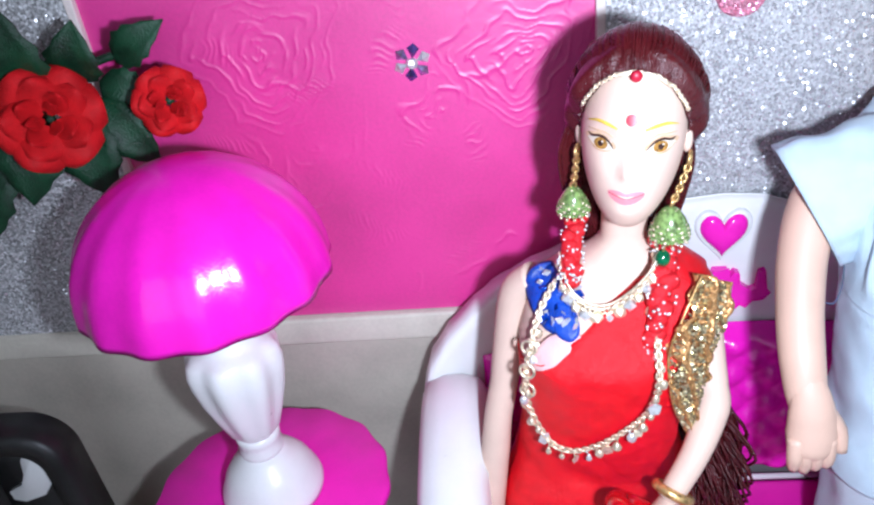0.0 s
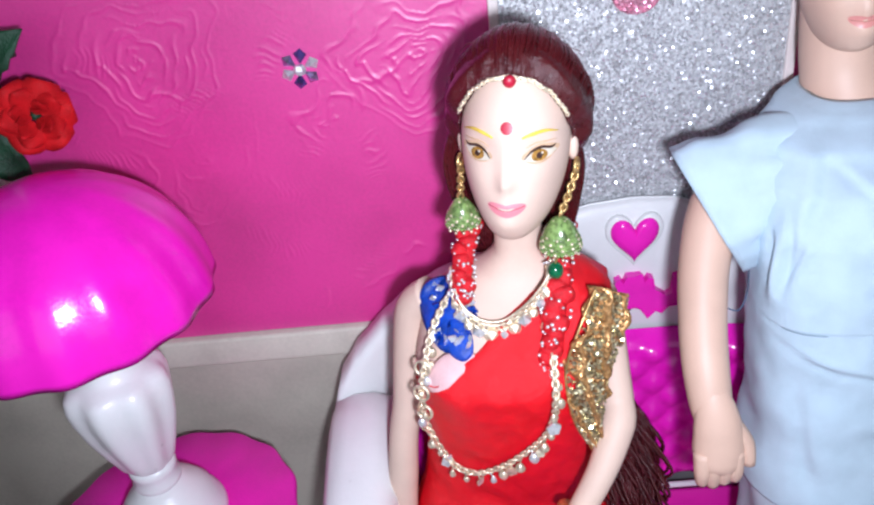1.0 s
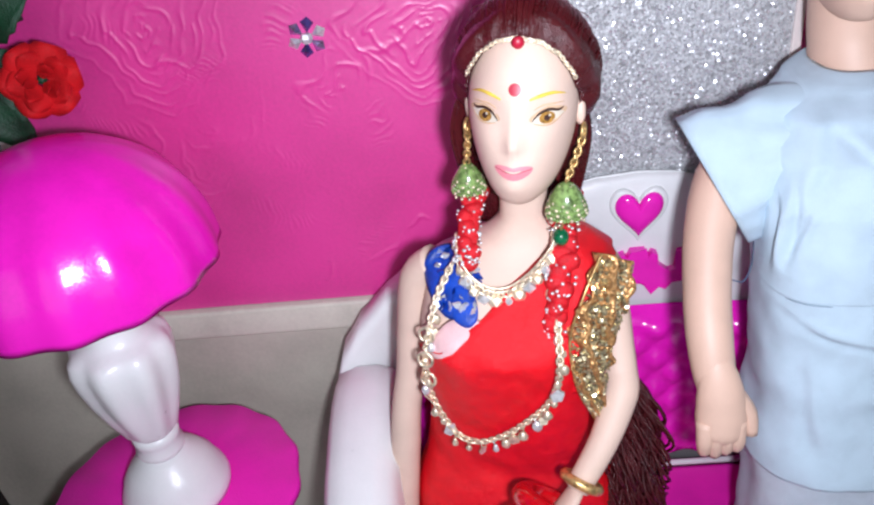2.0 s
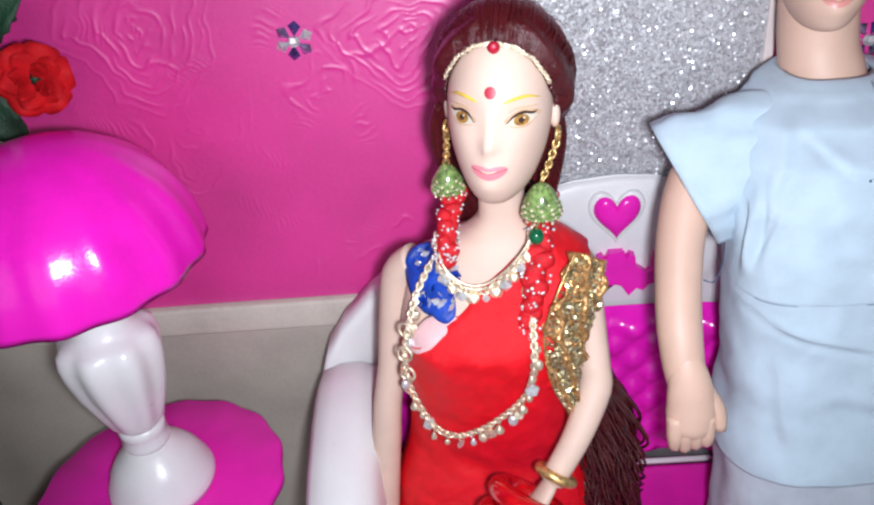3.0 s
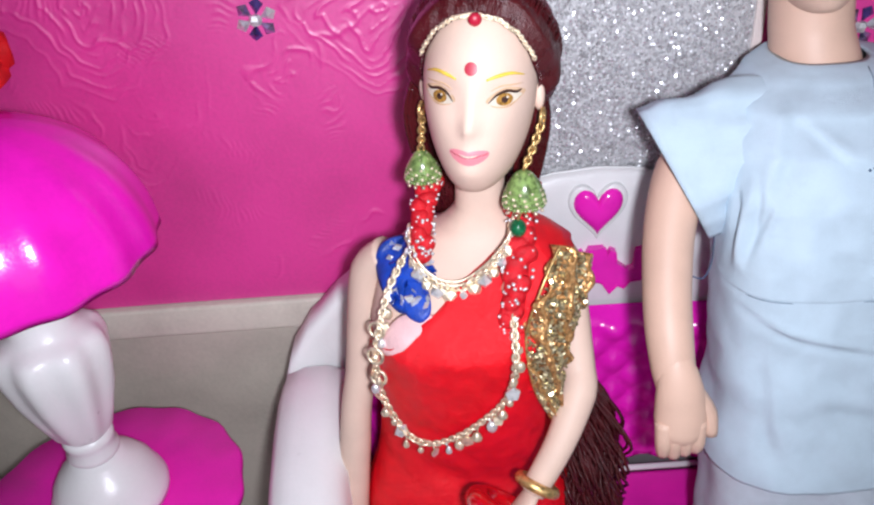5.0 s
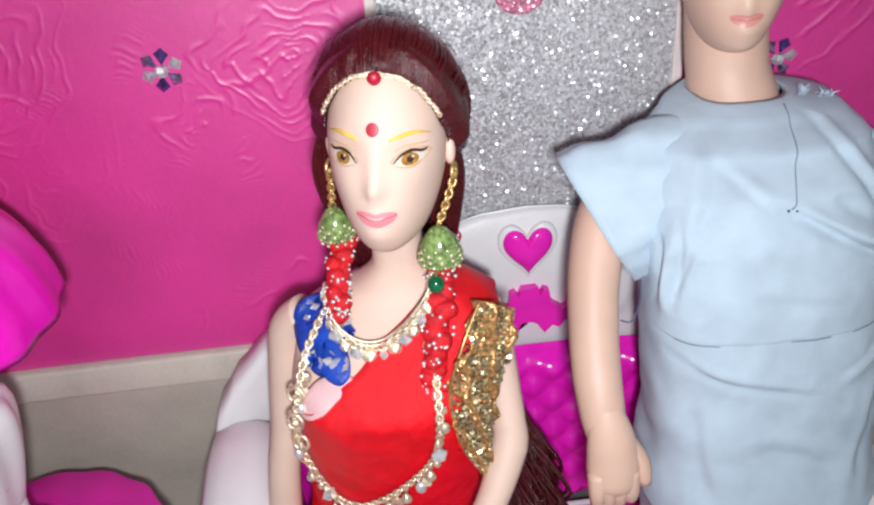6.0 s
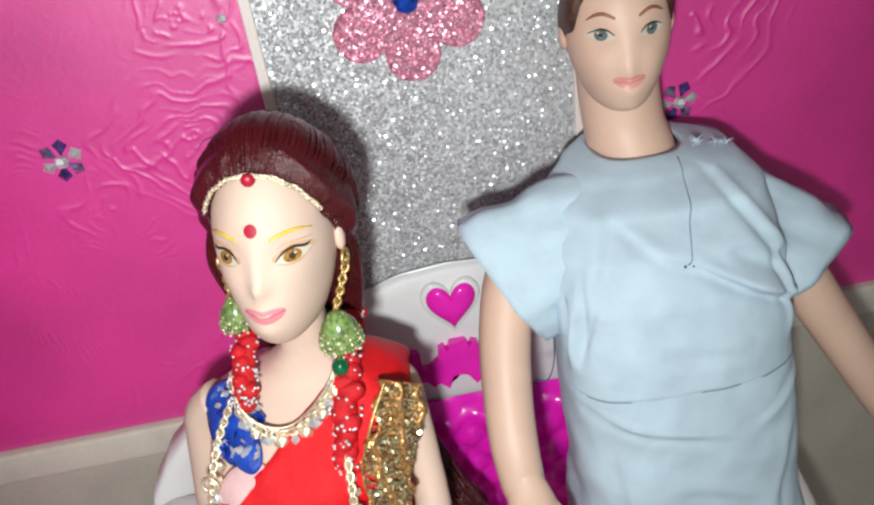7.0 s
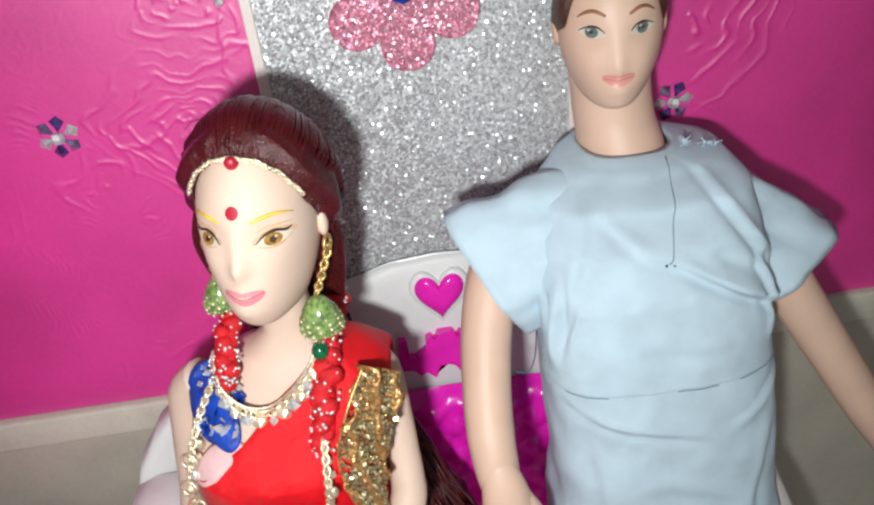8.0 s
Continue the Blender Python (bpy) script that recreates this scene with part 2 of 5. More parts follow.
DARK_PAINT = material("dark brown paint", (0.045, 0.02, 0.015), rough=0.4, vary=0.1, bump=0)
BROW_GOLD = material("golden brow paint", (0.78, 0.55, 0.07), rough=0.4, vary=0.1, bump=0)
EYE_SHADOW = material("soft brown eye shadow", (0.60, 0.40, 0.25), rough=0.5, vary=0.1, bump=0)
BROW_BROWN = material("brown brow paint", (0.3, 0.13, 0.07), rough=0.4, vary=0.1, bump=0)
RED_DOT = material("crimson sticker", (0.38, 0.006, 0.03), rough=0.4, vary=0.1, bump=0)
RED_SATIN = material("red satin", (0.80, 0.002, 0.010), rough=0.42, vary=0.06, scale=300, fine=5200, bump=0.00022, crease=2.2, spec=0.42)
RED_VELVET = material("red beaded trim cloth", (0.62, 0.003, 0.012), rough=0.55, vary=0.15, scale=500, fine=3500, bump=0.0003)
BLUE_CLOTH = material("royal blue satin", (0.012, 0.06, 0.42), rough=0.35, vary=0.25, scale=260, fine=2500, bump=0.0002)
PALE_CLOTH = material("pale pink lining", (0.78, 0.5, 0.5), rough=0.5, vary=0.08, scale=260, fine=2500, bump=0.0001)
GOLD_CLOTH = glitter("gold lurex cloth", (0.62, 0.34, 0.13), scale=1500, rough=0.4, metal=0.6, tilt=1.0)
GOLD = material("antique gold", (0.74, 0.5, 0.2), rough=0.36, metal=0.75, vary=0.25, scale=900, bump=0.0001)
PALE_GOLD = material("pale gold", (0.88, 0.76, 0.56), rough=0.36, metal=0.65, vary=0.22, scale=900, bump=0.0001)
SEQUIN = material("gold sequins", (0.95, 0.70, 0.45), rough=0.3, metal=0.85, vary=0.45, scale=1400, bump=0)
STEEL = material("silver metal", (0.85, 0.85, 0.86), rough=0.34, metal=0.6, vary=0.15, scale=900, bump=0)
GREEN_BEAD = material("green glass beads", (0.20, 0.30, 0.09), rough=0.2, vary=0.35, scale=900, coat=0.6, bump=0)
GREEN_STONE = material("dark green stone", (0.01, 0.13, 0.05), rough=0.12, vary=0.3, scale=600, coat=0.5, bump=0)
PURPLE_GEM = material("violet rhinestone foil", (0.5, 0.45, 0.72), rough=0.3, metal=0.9, vary=0.5, scale=500, bump=0)
VIOLET_GEM = material("deep violet rhinestone foil", (0.12, 0.08, 0.32), rough=0.2, metal=0.6, vary=0.4, scale=500, bump=0)
BLUE_GEM = material("blue rhinestone foil", (0.02, 0.08, 0.55), rough=0.12, metal=0.5, vary=0.4, scale=500, bump=0)
RED_GLOSS = material("red glass bangle", (0.6, 0.003, 0.008), rough=0.08, vary=0.15, scale=300, coat=1.0, bump=0)
BLUE_COTTON = material("powder blue cotton", (0.52, 0.64, 0.73), rough=0.8, vary=0.05, scale=120, fine=5000, bump=0.00015, crease=2.5)
WHITE_COTTON = material("blue white cotton", (0.56, 0.63, 0.70), rough=0.8, vary=0.06, scale=160, fine=5000, bump=0.00025)
THREAD = material("dark blue thread", (0.05, 0.09, 0.16), rough=0.7, vary=0.2, bump=0)
ROSE = material("red fabric rose", (0.55, 0.005, 0.009), spec=0.25, rough=0.7, vary=0.15, scale=180, fine=2200, bump=0.0002)
LEAF = material("dark green fabric leaf", (0.006, 0.042, 0.016), rough=0.5, vary=0.35, scale=150, fine=1800, bump=0.0003)
BLACK_PLASTIC = material("black plastic", (0.018, 0.018, 0.018), rough=0.4, vary=0.2, scale=90, bump=0.0001)
FLOOR = material("pale laminate top", (0.5, 0.47, 0.42), rough=0.5, vary=0.1, scale=14, fine=300, bump=0.0001)
ROOM = material("off white room paint", (0.6, 0.58, 0.55), rough=0.8, vary=0.06, scale=3, fine=120, bump=0.0004)

# ---- the setting: a small display backdrop on a table top, in a plain room ----
WALL = 0.2        # the backdrop's front face
RAIL = 0.114      # the top of the cream dado

bm = bmesh.new()
block(bm, (-2.1, -1.8, -0.05), (2.1, 1.1, 0.0))
solid("floor", bm, FLOOR, "pale laminate floor under the display", "floor", kind="structure", soft=False)
for name, lo, hi in (("wall_north", (-2.0, 1.0, 0.0), (2.0, 1.1, 1.7)), 
                     ("wall_west", (-2.1, -1.8, 0.0), (-2.0, 1.1, 1.7)), ("wall_east", (2.0, -1.8, 0.0), (2.1, 1.1, 1.7))):
    bm = bmesh.new()
    block(bm, lo, hi)
    solid(name, bm, ROOM, "plain off-white wall of the dim room", "wall", kind="structure", soft=False)
# South wall is out of view; its opening is added to let world light in.
bm = bmesh.new()
for lo, hi in (((-2.0, -1.8, 0.0), (2.0, -1.7, 0.1)), ((-2.0, -1.8, 1.4), (2.0, -1.7, 1.7)), ((-2.0, -1.8, 0.1), (-0.9, -1.7, 1.4)), ((0.9, -1.8, 0.1), (2.0, -1.7, 1.4))):
    block(bm, lo, hi)
solid("wall_south", bm, ROOM, "plain off-white wall, unseen, with an opening added for fill light", "wall", kind="structure", soft=False)
bm = bmesh.new()
block(bm, (-2.1, -1.8, 1.7), (2.1, 1.1, 1.8))
solid("ceiling", bm, ROOM, "plain off-white ceiling of the dim room", "ceiling", kind="structure", soft=False)

backdrop = thing("wall_backdrop", (0.08, WALL + 0.005, 0), "backdrop board covered in embossed hot pink paper", "backdrop", kind="structure")
bm = bmesh.new()
block(bm, (-0.4, WALL + 0.0008, RAIL), (0.5, WALL + 0.006, 0.48))
part("board", bm, PINK_PAPER, backdrop, soft=False)


def wander(x, z, scale, seed):
    """A smooth random field, about -1 to 1."""
    r = np.random.RandomState(seed)
    out = np.zeros_like(x)
    for _ in range(7):
        a, f, p = r.uniform(0, TAU), scale * r.uniform(0.6, 1.5), r.uniform(0, TAU)
        out += np.sin(f * (x * math.cos(a) + z * math.sin(a)) + p)
    return out / 3.2


def pressed_relief(x, z):
    """Heights of roses, leaf arcs and short hatching pressed into the paper."""
    h = np.zeros_like(x)
    wx = 0.0021 * wander(x, z, 260, 1) + 0.0006 * wander(x, z, 900, 11)
    wz = 0.0021 * wander(x, z, 260, 2) + 0.0006 * wander(x, z, 900, 12)
    fx, fz = x + wx, z + wz
    def ridge(phase, sharp):
        return np.exp(-((phase - np.floor(phase) - 0.5) / sharp) ** 2)
    def petals(cx, cz, size, turns, pitch, a0, span, gain):
        dx, dz = fx - cx, fz - cz
        th = np.arctan2(dz, dx)
        r = np.hypot(dx, dz * 1.05) * (1 + 0.17 * np.cos(turns * th + 1.3) + 0.07 * np.cos(5 * th))
        inside = 1 / (1 + np.exp((r - size) / (0.05 * size)))
        off = np.abs((th - a0 + math.pi) % TAU - math.pi)
        inside = inside / (1 + np.exp((off - span) / 0.12))
        broken = np.clip(0.55 + 0.8 * np.sin(turns * th + 9 * np.floor(r / pitch + 0.5)), 0, 1)
        return gain * inside * broken * ridge(r / pitch + 0.22 * np.sin(turns * th) + 0.1 * th, 0.17)
    h += petals(0.0300, 0.1990, 0.0205, 3, 0.0027, 0, 9, 1.0)
    h += petals(-0.0420, 0.2060, 0.0230, 3, 0.0029, 0, 9, 0.9)
    h += petals(0.1600, 0.2060, 0.0290, 2, 0.0042, -0.4, 1.1, 1.3)
    h += petals(0.0060, 0.1860, 0.0110, 2, 0.0030, 2.2, 2.0, 0.8)
    h += petals(-0.0330, 0.1790, 0.0200, 2, 0.0052, -1.1, 1.2, 1.0)
    h += petals(0.0380, 0.2290, 0.0150, 4, 0.0034, 0, 9, 0.8)
    h += petals(-0.0010, 0.2240, 0.0120, 3, 0.0032, -1.6, 2.2, 0.8)
    r = np.random.RandomState(8)
    for _ in range(46):
        cx, cz = r.uniform(-0.09, 0.24), r.uniform(0.118, 0.24)
        a, w, l = r.uniform(0, TAU), r.uniform(0.0018, 0.0034), r.uniform(0.004, 0.009)
        u, v = (fx - cx) * math.cos(a) + (fz - cz) * math.sin(a), -(fx - cx) * math.sin(a) + (fz - cz) * math.cos(a)
        mask = np.exp(-(u / l) ** 4 - (v / w) ** 4)
        h += 0.55 * mask * ridge((u + 0.3 * v) / 0.0017, 0.2)
    for _ in range(34):
        cx, cz = r.uniform(-0.09, 0.24), r.uniform(0.118, 0.24)
        rad, a0 = r.uniform(0.006, 0.014), r.uniform(0, TAU)
        dx, dz = fx - cx, fz - cz
        off = np.abs((np.arctan2(dz, dx) - a0 + math.pi) % TAU - math.pi)
        h += 0.8 * np.exp(-((np.hypot(dx, dz) - rad) / 0.0006) ** 2 - (off / 0.6) ** 4)
    worn = np.clip(0.75 + 0.45 * wander(x, z, 95, 5), 0.15, 1.1)
    return 0.00028 * h * worn + 0.00025 * wander(x, z, 60, 6)


xs, zs = np.arange(-0.1, 0.2301, 0.00036), np.arange(RAIL + 0.0002, 0.262, 0.00036)
gx, gz = np.meshgrid(xs, zs)
gy = WALL - pressed_relief(gx, gz)
nx, nz = len(xs), len(zs)
quad = (np.arange(nz - 1)[:, None] * nx + np.arange(nx - 1)[None, :]).ravel()
me = bpy.data.meshes.new("pink_paper")
me.from_pydata(np.stack([gx.ravel(), gy.ravel(), gz.ravel()], 1).tolist(), [], np.stack([quad, quad + 1, quad + nx + 1, quad + nx], 1).tolist())
me.materials.append(PINK_PAPER)
me.polygons.foreach_set("use_smooth", [True] * len(me.polygons))
paper = new("pink_paper", me)
paper.parent = backdrop
paper.matrix_parent_inverse = backdrop.matrix_basis.inverted()
bm = bmesh.new()
block(bm, (-0.4, WALL - 0.001, 0), (0.5, WALL + 0.006, 0.1032))
part("dado_panel", bm, CREAM, backdrop, "plain cream lower board", soft=False)
bm = bmesh.new()
block(bm, (-0.4, WALL - 0.0028, 0.1032), (0.5, WALL + 0.006, RAIL), 0.0012, 3)
part("dado_rail", bm, CREAM_RAIL, backdrop, "rounded cream rail")


def flakes(parent, lo, hi, count, material_, seed, y, inside=None, size=0.00034, name="glitter_coating"):
    """Loose foil flakes glued on at random tilts."""
    rnd = random.Random(seed)
    verts, faces = [], []
    while len(faces) < count:
        x, z = rnd.uniform(lo[0], hi[0]), rnd.uniform(lo[1], hi[1])
        if inside and not inside(x, z):
            continue
        s = size * rnd.uniform(0.6, 1.3)
        turn = Euler((rnd.gauss(0, 0.3), rnd.uniform(0, TAU), rnd.gauss(0, 0.3)))
        k = len(verts)
        for a in range(5):
            p = V((s * math.cos(a * TAU / 5), 0, s * math.sin(a * TAU / 5)))
            p.rotate(turn)
            verts.append((x + p.x, y + p.y, z + p.z))
        faces.append(tuple(range(k, k + 5)))
    me = bpy.data.meshes.new(name)
    me.from_pydata(verts, [], faces)
    me.materials.append(material_)
    ob = new(name, me)
    ob.parent = parent
    ob.matrix_parent_inverse = parent.matrix_basis.inverted()
    return tagged(ob, kind="stuff")


def glitter_panel(x0, x1, count, seed):
    p = thing("glitter_board", ((x0 + x1) / 2, WALL, RAIL), "tall silver glitter panel with thin white edging on the pink backdrop", "wall panel", "glitter panels")
    bm = bmesh.new()
    block(bm, (x0, WALL - 0.0016, RAIL), (x1, WALL + 0.0005, 0.30))
    part("sheet", bm, SILVER, p, soft=False)
    for a, b in ((x0 - 0.0026, x0), (x1, x1 + 0.0026)):
        bm = bmesh.new()
        block(bm, (a, WALL - 0.0024, RAIL), (b, WALL + 0.0004, 0.30), 0.0004, 2)
        part("edging", bm, WHITE_EDGE, p, "thin white card edging", soft=False)
    flakes(p, (x0 + 0.0004, RAIL + 0.001), (x1 - 0.0004, 0.295), count, FLAKE, seed, WALL - 0.0021)
    return p


glitter_panel(0.0535, 0.1272, 13000, 3)
glitter_panel(-0.172, -0.0935, 6000, 4)

# a pink glitter flower stuck on the silver panel
FLOWER = (0.0882, 0.2248)


def petal_outline(cx, cz, r0, r1, a, wide):
    out = []
    for i in range(22):
        t = TAU * i / 22
        u, v = (r0 + r1) / 2 + (r1 - r0) / 2 * math.cos(t), wide * math.sin(t) * (1 + 0.25 * math.cos(t))
        out.append((cx + u * math.cos(a) - v * math.sin(a), cz + u * math.sin(a) + v * math.cos(a)))
    return out


flower = thing("glitter_flower", (FLOWER[0], WALL - 0.001, FLOWER[1]), "pink glitter foam flower with a blue gem centre", "wall decoration")
for k in range(6):
    a = radians(-90 + 60 * k)
    bm = bmesh.new()
    plate(bm, petal_outline(*FLOWER, 0.0022, 0.0197, a, 0.0064), WALL - 0.0036, WALL - 0.0014, 0.0005)
    petal = part("petal", bm, PINK_GLITTER, flower, soft=False)
    ca, sa = math.cos(a), math.sin(a)
    def on_petal(x, z, ca=ca, sa=sa):
        u, v = (x - FLOWER[0]) * ca + (z - FLOWER[1]) * sa, -(x - FLOWER[0]) * sa + (z - FLOWER[1]) * ca
        return ((u - 0.0110) / 0.0084) ** 2 + (v / 0.0060) ** 2 < 0.95
    mid = (FLOWER[0] + 0.0110 * ca, FLOWER[1] + 0.0110 * sa)
    f = flakes(flower, (mid[0] - 0.012, mid[1] - 0.012), (mid[0] + 0.012, mid[1] + 0.012), 620, PINK_FLAKE, 10 + k, WALL - 0.0040, on_petal)
bm = bmesh.new()
plate(bm, [(FLOWER[0] + 0.003 * math.cos(TAU * i / 8), FLOWER[1] + 0.003 * math.sin(TAU * i / 8)) for i in range(8)], WALL - 0.0062, WALL - 0.003, 0.001)
part("centre_gem", bm, BLUE_GEM, flower, "faceted blue gem", soft=False)


def gem_flower(x, z, turn):
    """A flower of six pointed foil-backed rhinestones round a bright one."""
    g = thing("rhinestone_flower", (x, WALL - 0.001, z), "small violet rhinestone flower stuck on pink paper", "wall decoration", "rhinestone flowers")
    for k in range(6):
        a = radians(turn) + k * TAU / 6
        bm = bmesh.new()
        tip = V((x + 0.0056 * math.cos(a), WALL - 0.0004, z + 0.0056 * math.sin(a)))
        root = V((x + 0.0012 * math.cos(a), WALL - 0.0004, z + 0.0012 * math.sin(a)))
        side = V((-math.sin(a), 0, math.cos(a))) * 0.0018
        mid = (tip + root) / 2
        ridge = mid + V((0, -0.0018, 0))
        vs = [bm.verts.new(p) for p in (tip, mid + side + (tip - mid) * 0.3, root, mid - side + (tip - mid) * 0.3, ridge)]
        for i in range(4):
            bm.faces.new((vs[i], vs[(i + 1) % 4], vs[4]))
        bm.faces.new(vs[:4])
        part("stone", bm, (PURPLE_GEM, VIOLET_GEM, STEEL)[(k * 2 + int(turn)) % 3], g, soft=False)
    bm = bmesh.new()
    ball(bm, (x, WALL - 0.0012, z), (0.0018, 0.0016, 0.0018), 6, 4)
    part("centre_stone", bm, STEEL, g, "bright clear centre stone", soft=False)


gem_flower(0.0, 0.2, 20)
gem_flower(0.1554, 0.1863, 5)
stud = thing("rhinestone", (0.0462, WALL, 0.2268), "single clear rhinestone stuck on pink paper", "wall decoration")
bm = bmesh.new()
ball(bm, (0.0462, WALL - 0.0004, 0.2268), (0.0013, 0.0011, 0.0013), 8, 5)
part("stone", bm, STEEL, stud, soft=False)

# ---- pink table with its lamp ----
TABLE = (-0.0555, 0.150)
TOP = 0.084
tbl = thing("side_table", (*TABLE, 0), "small round hot pink side table with a scalloped top", "table")
bm = bmesh.new()
lathe(bm, [(0.0355, TOP - 0.004, 0.7), (0.037, TOP - 0.003), (0.0372, TOP - 0.001), (0.0364, TOP, 1), (0.02, TOP, 0)], (*TABLE, 0), 120, 0.012, 15)
part("tabletop", bm, PINK_CARD, tbl)
bm = bmesh.new()
lathe(bm, [(0.018, 0), (0.018, 0.003), (0.009, 0.008), (0.006, 0.02), (0.005, 0.05), (0.008, 0.072), (0.013, TOP - 0.004)], (*TABLE, 0), 32)
part("pedestal", bm, PINK_PLASTIC, tbl)

AX = (-0.0546, 0.151, TOP)
lamp = thing("table_lamp", AX, "toy table lamp with hot pink dome shade and white urn base", "lamp")
bm = bmesh.new()
lathe(bm, [(0.0155, 0.0), (0.0158, 0.002), (0.0152, 0.0042), (0.0145, 0.0052), (0.0135, 0.0085), (0.0108, 0.0125), (0.0075, 0.0155), (0.0058, 0.0172)], AX, 48)
part("foot", bm, WHITE_PLASTIC, lamp)
bm = bmesh.new()
lathe(bm, [(0.0056, 0.0168), (0.0066, 0.018), (0.0068, 0.0195), (0.0058, 0.0212), (0.0064, 0.0222), (0.0066, 0.024), (0.0058, 0.0256)], AX, 40)
part("collar", bm, WHITE_PLASTIC, lamp)
bm = bmesh.new()
lathe(bm, [(0.0058, 0.0252, 0.2), (0.0075, 0.0275, 0.6), (0.0095, 0.034, 1), (0.0118, 0.042, 1), (0.0131, 0.049, 1), (0.0134, 0.053, 1), (0.0127, 0.0565, 1), (0.0110, 0.0582, 0.6),
           (0.0095, 0.0588, 0), (0.0078, 0.0606, 0), (0.0068, 0.066, 0), (0.0058, 0.074, 0), (0.005, 0.086, 0)], AX, 96, 0.05, 8)
part("urn", bm, WHITE_PLASTIC, lamp, "white fluted urn")
bm = bmesh.new()
R = 0.0327
prof = []
for i in range(15):
    a = radians(6 * i + 2)
    prof.append((max(0.0012, R * math.cos(a)), 0.0805 + 0.0322 * math.sin(a) , min(1.0, 0.25 + 0.75 * math.cos(a))))
prof = [(R * 0.955, 0.081, 1)] + [(R * 1.0, 0.0797, 1.3)] + prof
lathe(bm, prof, AX, 144, 0.014, 15)
shade = part("shade", bm, PINK_PLASTIC, lamp, "glossy hot pink ribbed dome shade")

# ---- sofa ----
SX = 0.088
sofa = thing("sofa", (SX, 0.16, 0), "white plastic toy sofa with quilted hot pink cushions", "sofa")
CREST = [(0.0, 0.153), (0.012, 0.1522), (0.024, 0.149), (0.04, 0.1435), (0.056, 0.1362), (0.068, 0.1295), (0.076, 0.1235), (0.085, 0.1160), (0.092, 0.107), (0.096, 0.096), (0.0985, 0.08)]


def shell_y(x):
    d = abs(x - SX) / 0.1
    return 0.1945 - 0.02 * d ** 2.2


bm = bmesh.new()
cols = []
for i in range(61):
    x = SX + lerp(-0.0985, 0.086, i / 60)
    top = table(CREST, abs(x - SX) * (1.0 if x < SX else 1.145))[0]
    y = shell_y(x)
    yb = min(y + 0.012, WALL - 0.0032)
    cols.append([V((x, y, 0.004)), V((x, y, top - 0.006)), V((x, y + 0.0004, top - 0.002)), V((x, y + 0.002, top)), V((x, yb - 0.001, top)), V((x, yb, top - 0.003)), V((x, yb, 0.004))])
add_rings(bm, cols, True)
part("backrest", bm, WHITE_PLASTIC, sofa)


def sofa_arm(s):
    bm = bmesh.new()
    rings = []
    for y, top in ((0.1, 0.06), (0.112, 0.080), (0.128, 0.093), (0.142, 0.1), (0.156, 0.1045), (0.166, 0.106), (0.1745, 0.1055), (0.179, 0.1025), (0.1815, 0.097)):
        c, w = SX + s * 0.0850, 0.0105
        lowz = 0.0 + 0.004
        ring = [V((c - w, y, lowz)), V((c - w, y, top - 0.007)), V((c - w * 0.75, y, top - 0.002)), V((c - w * 0.3, y, top)), V((c + w * 0.3, y, top)), V((c + w * 0.75, y, top - 0.002)), V((c + w, y, top - 0.007)), V((c + w, y, lowz))]
        rings.append(ring)
    add_rings(bm, rings, True)
    part("arm", bm, WHITE_PLASTIC, sofa)


sofa_arm(-1)
sofa_arm(0.86)
bm = bmesh.new()
block(bm, (SX - 0.09, 0.098, 0.0), (SX + 0.078, 0.186, 0.022), 0.003, 2)
part("base", bm, WHITE_PLASTIC, sofa)


def quilted(bm, u0, u1, v0, v1, place, nu=90, nv=36, pitch=0.0125, puff=0.0028):
    rows = []
    for j in range(nv + 1):
        row = []
        for i in range(nu + 1):
            u, v = lerp(u0, u1, i / nu), lerp(v0, v1, j / nv)
            a, b = (u + v) / pitch, (u - v) / pitch
            h = (abs(math.sin(math.pi * a)) * abs(math.sin(math.pi * b))) ** 0.6
            edge = min(smooth(0, 0.006, u - u0), smooth(0, 0.006, u1 - u), smooth(0, 0.005, v - v0), smooth(0, 0.005, v1 - v))
            row.append(bm.verts.new(place(u, v, (puff * h + 0.0045) * edge)))
        rows.append(row)
    for a, b in zip(rows, rows[1:]):
        for i in range(nu):
            bm.faces.new((a[i], a[i + 1], b[i + 1], b[i]))


bm = bmesh.new()
quilted(bm, SX - 0.0755, SX + 0.0635, 0.041, 0.1065, lambda u, v, h: V((u, shell_y(u) - 0.0008 - h, v)))
part("back_cushion", bm, PINK_PLASTIC, sofa, "quilted glossy pink back cushion")
bm = bmesh.new()
block(bm, (SX - 0.0752, 0.1, 0.022), (SX + 0.0632, 0.1865, 0.0415), 0.004, 3)
part("seat_cushion", bm, PINK_CARD, sofa, "smooth hot pink seat cushion")
bm = bmesh.new()
tube(bm, [(SX - 0.074, 0.1852, 0.0425), (SX + 0.063, 0.1852, 0.0425)], 0.0011, 8)
part("piping", bm, WHITE_PLASTIC, sofa, "thin white piping")


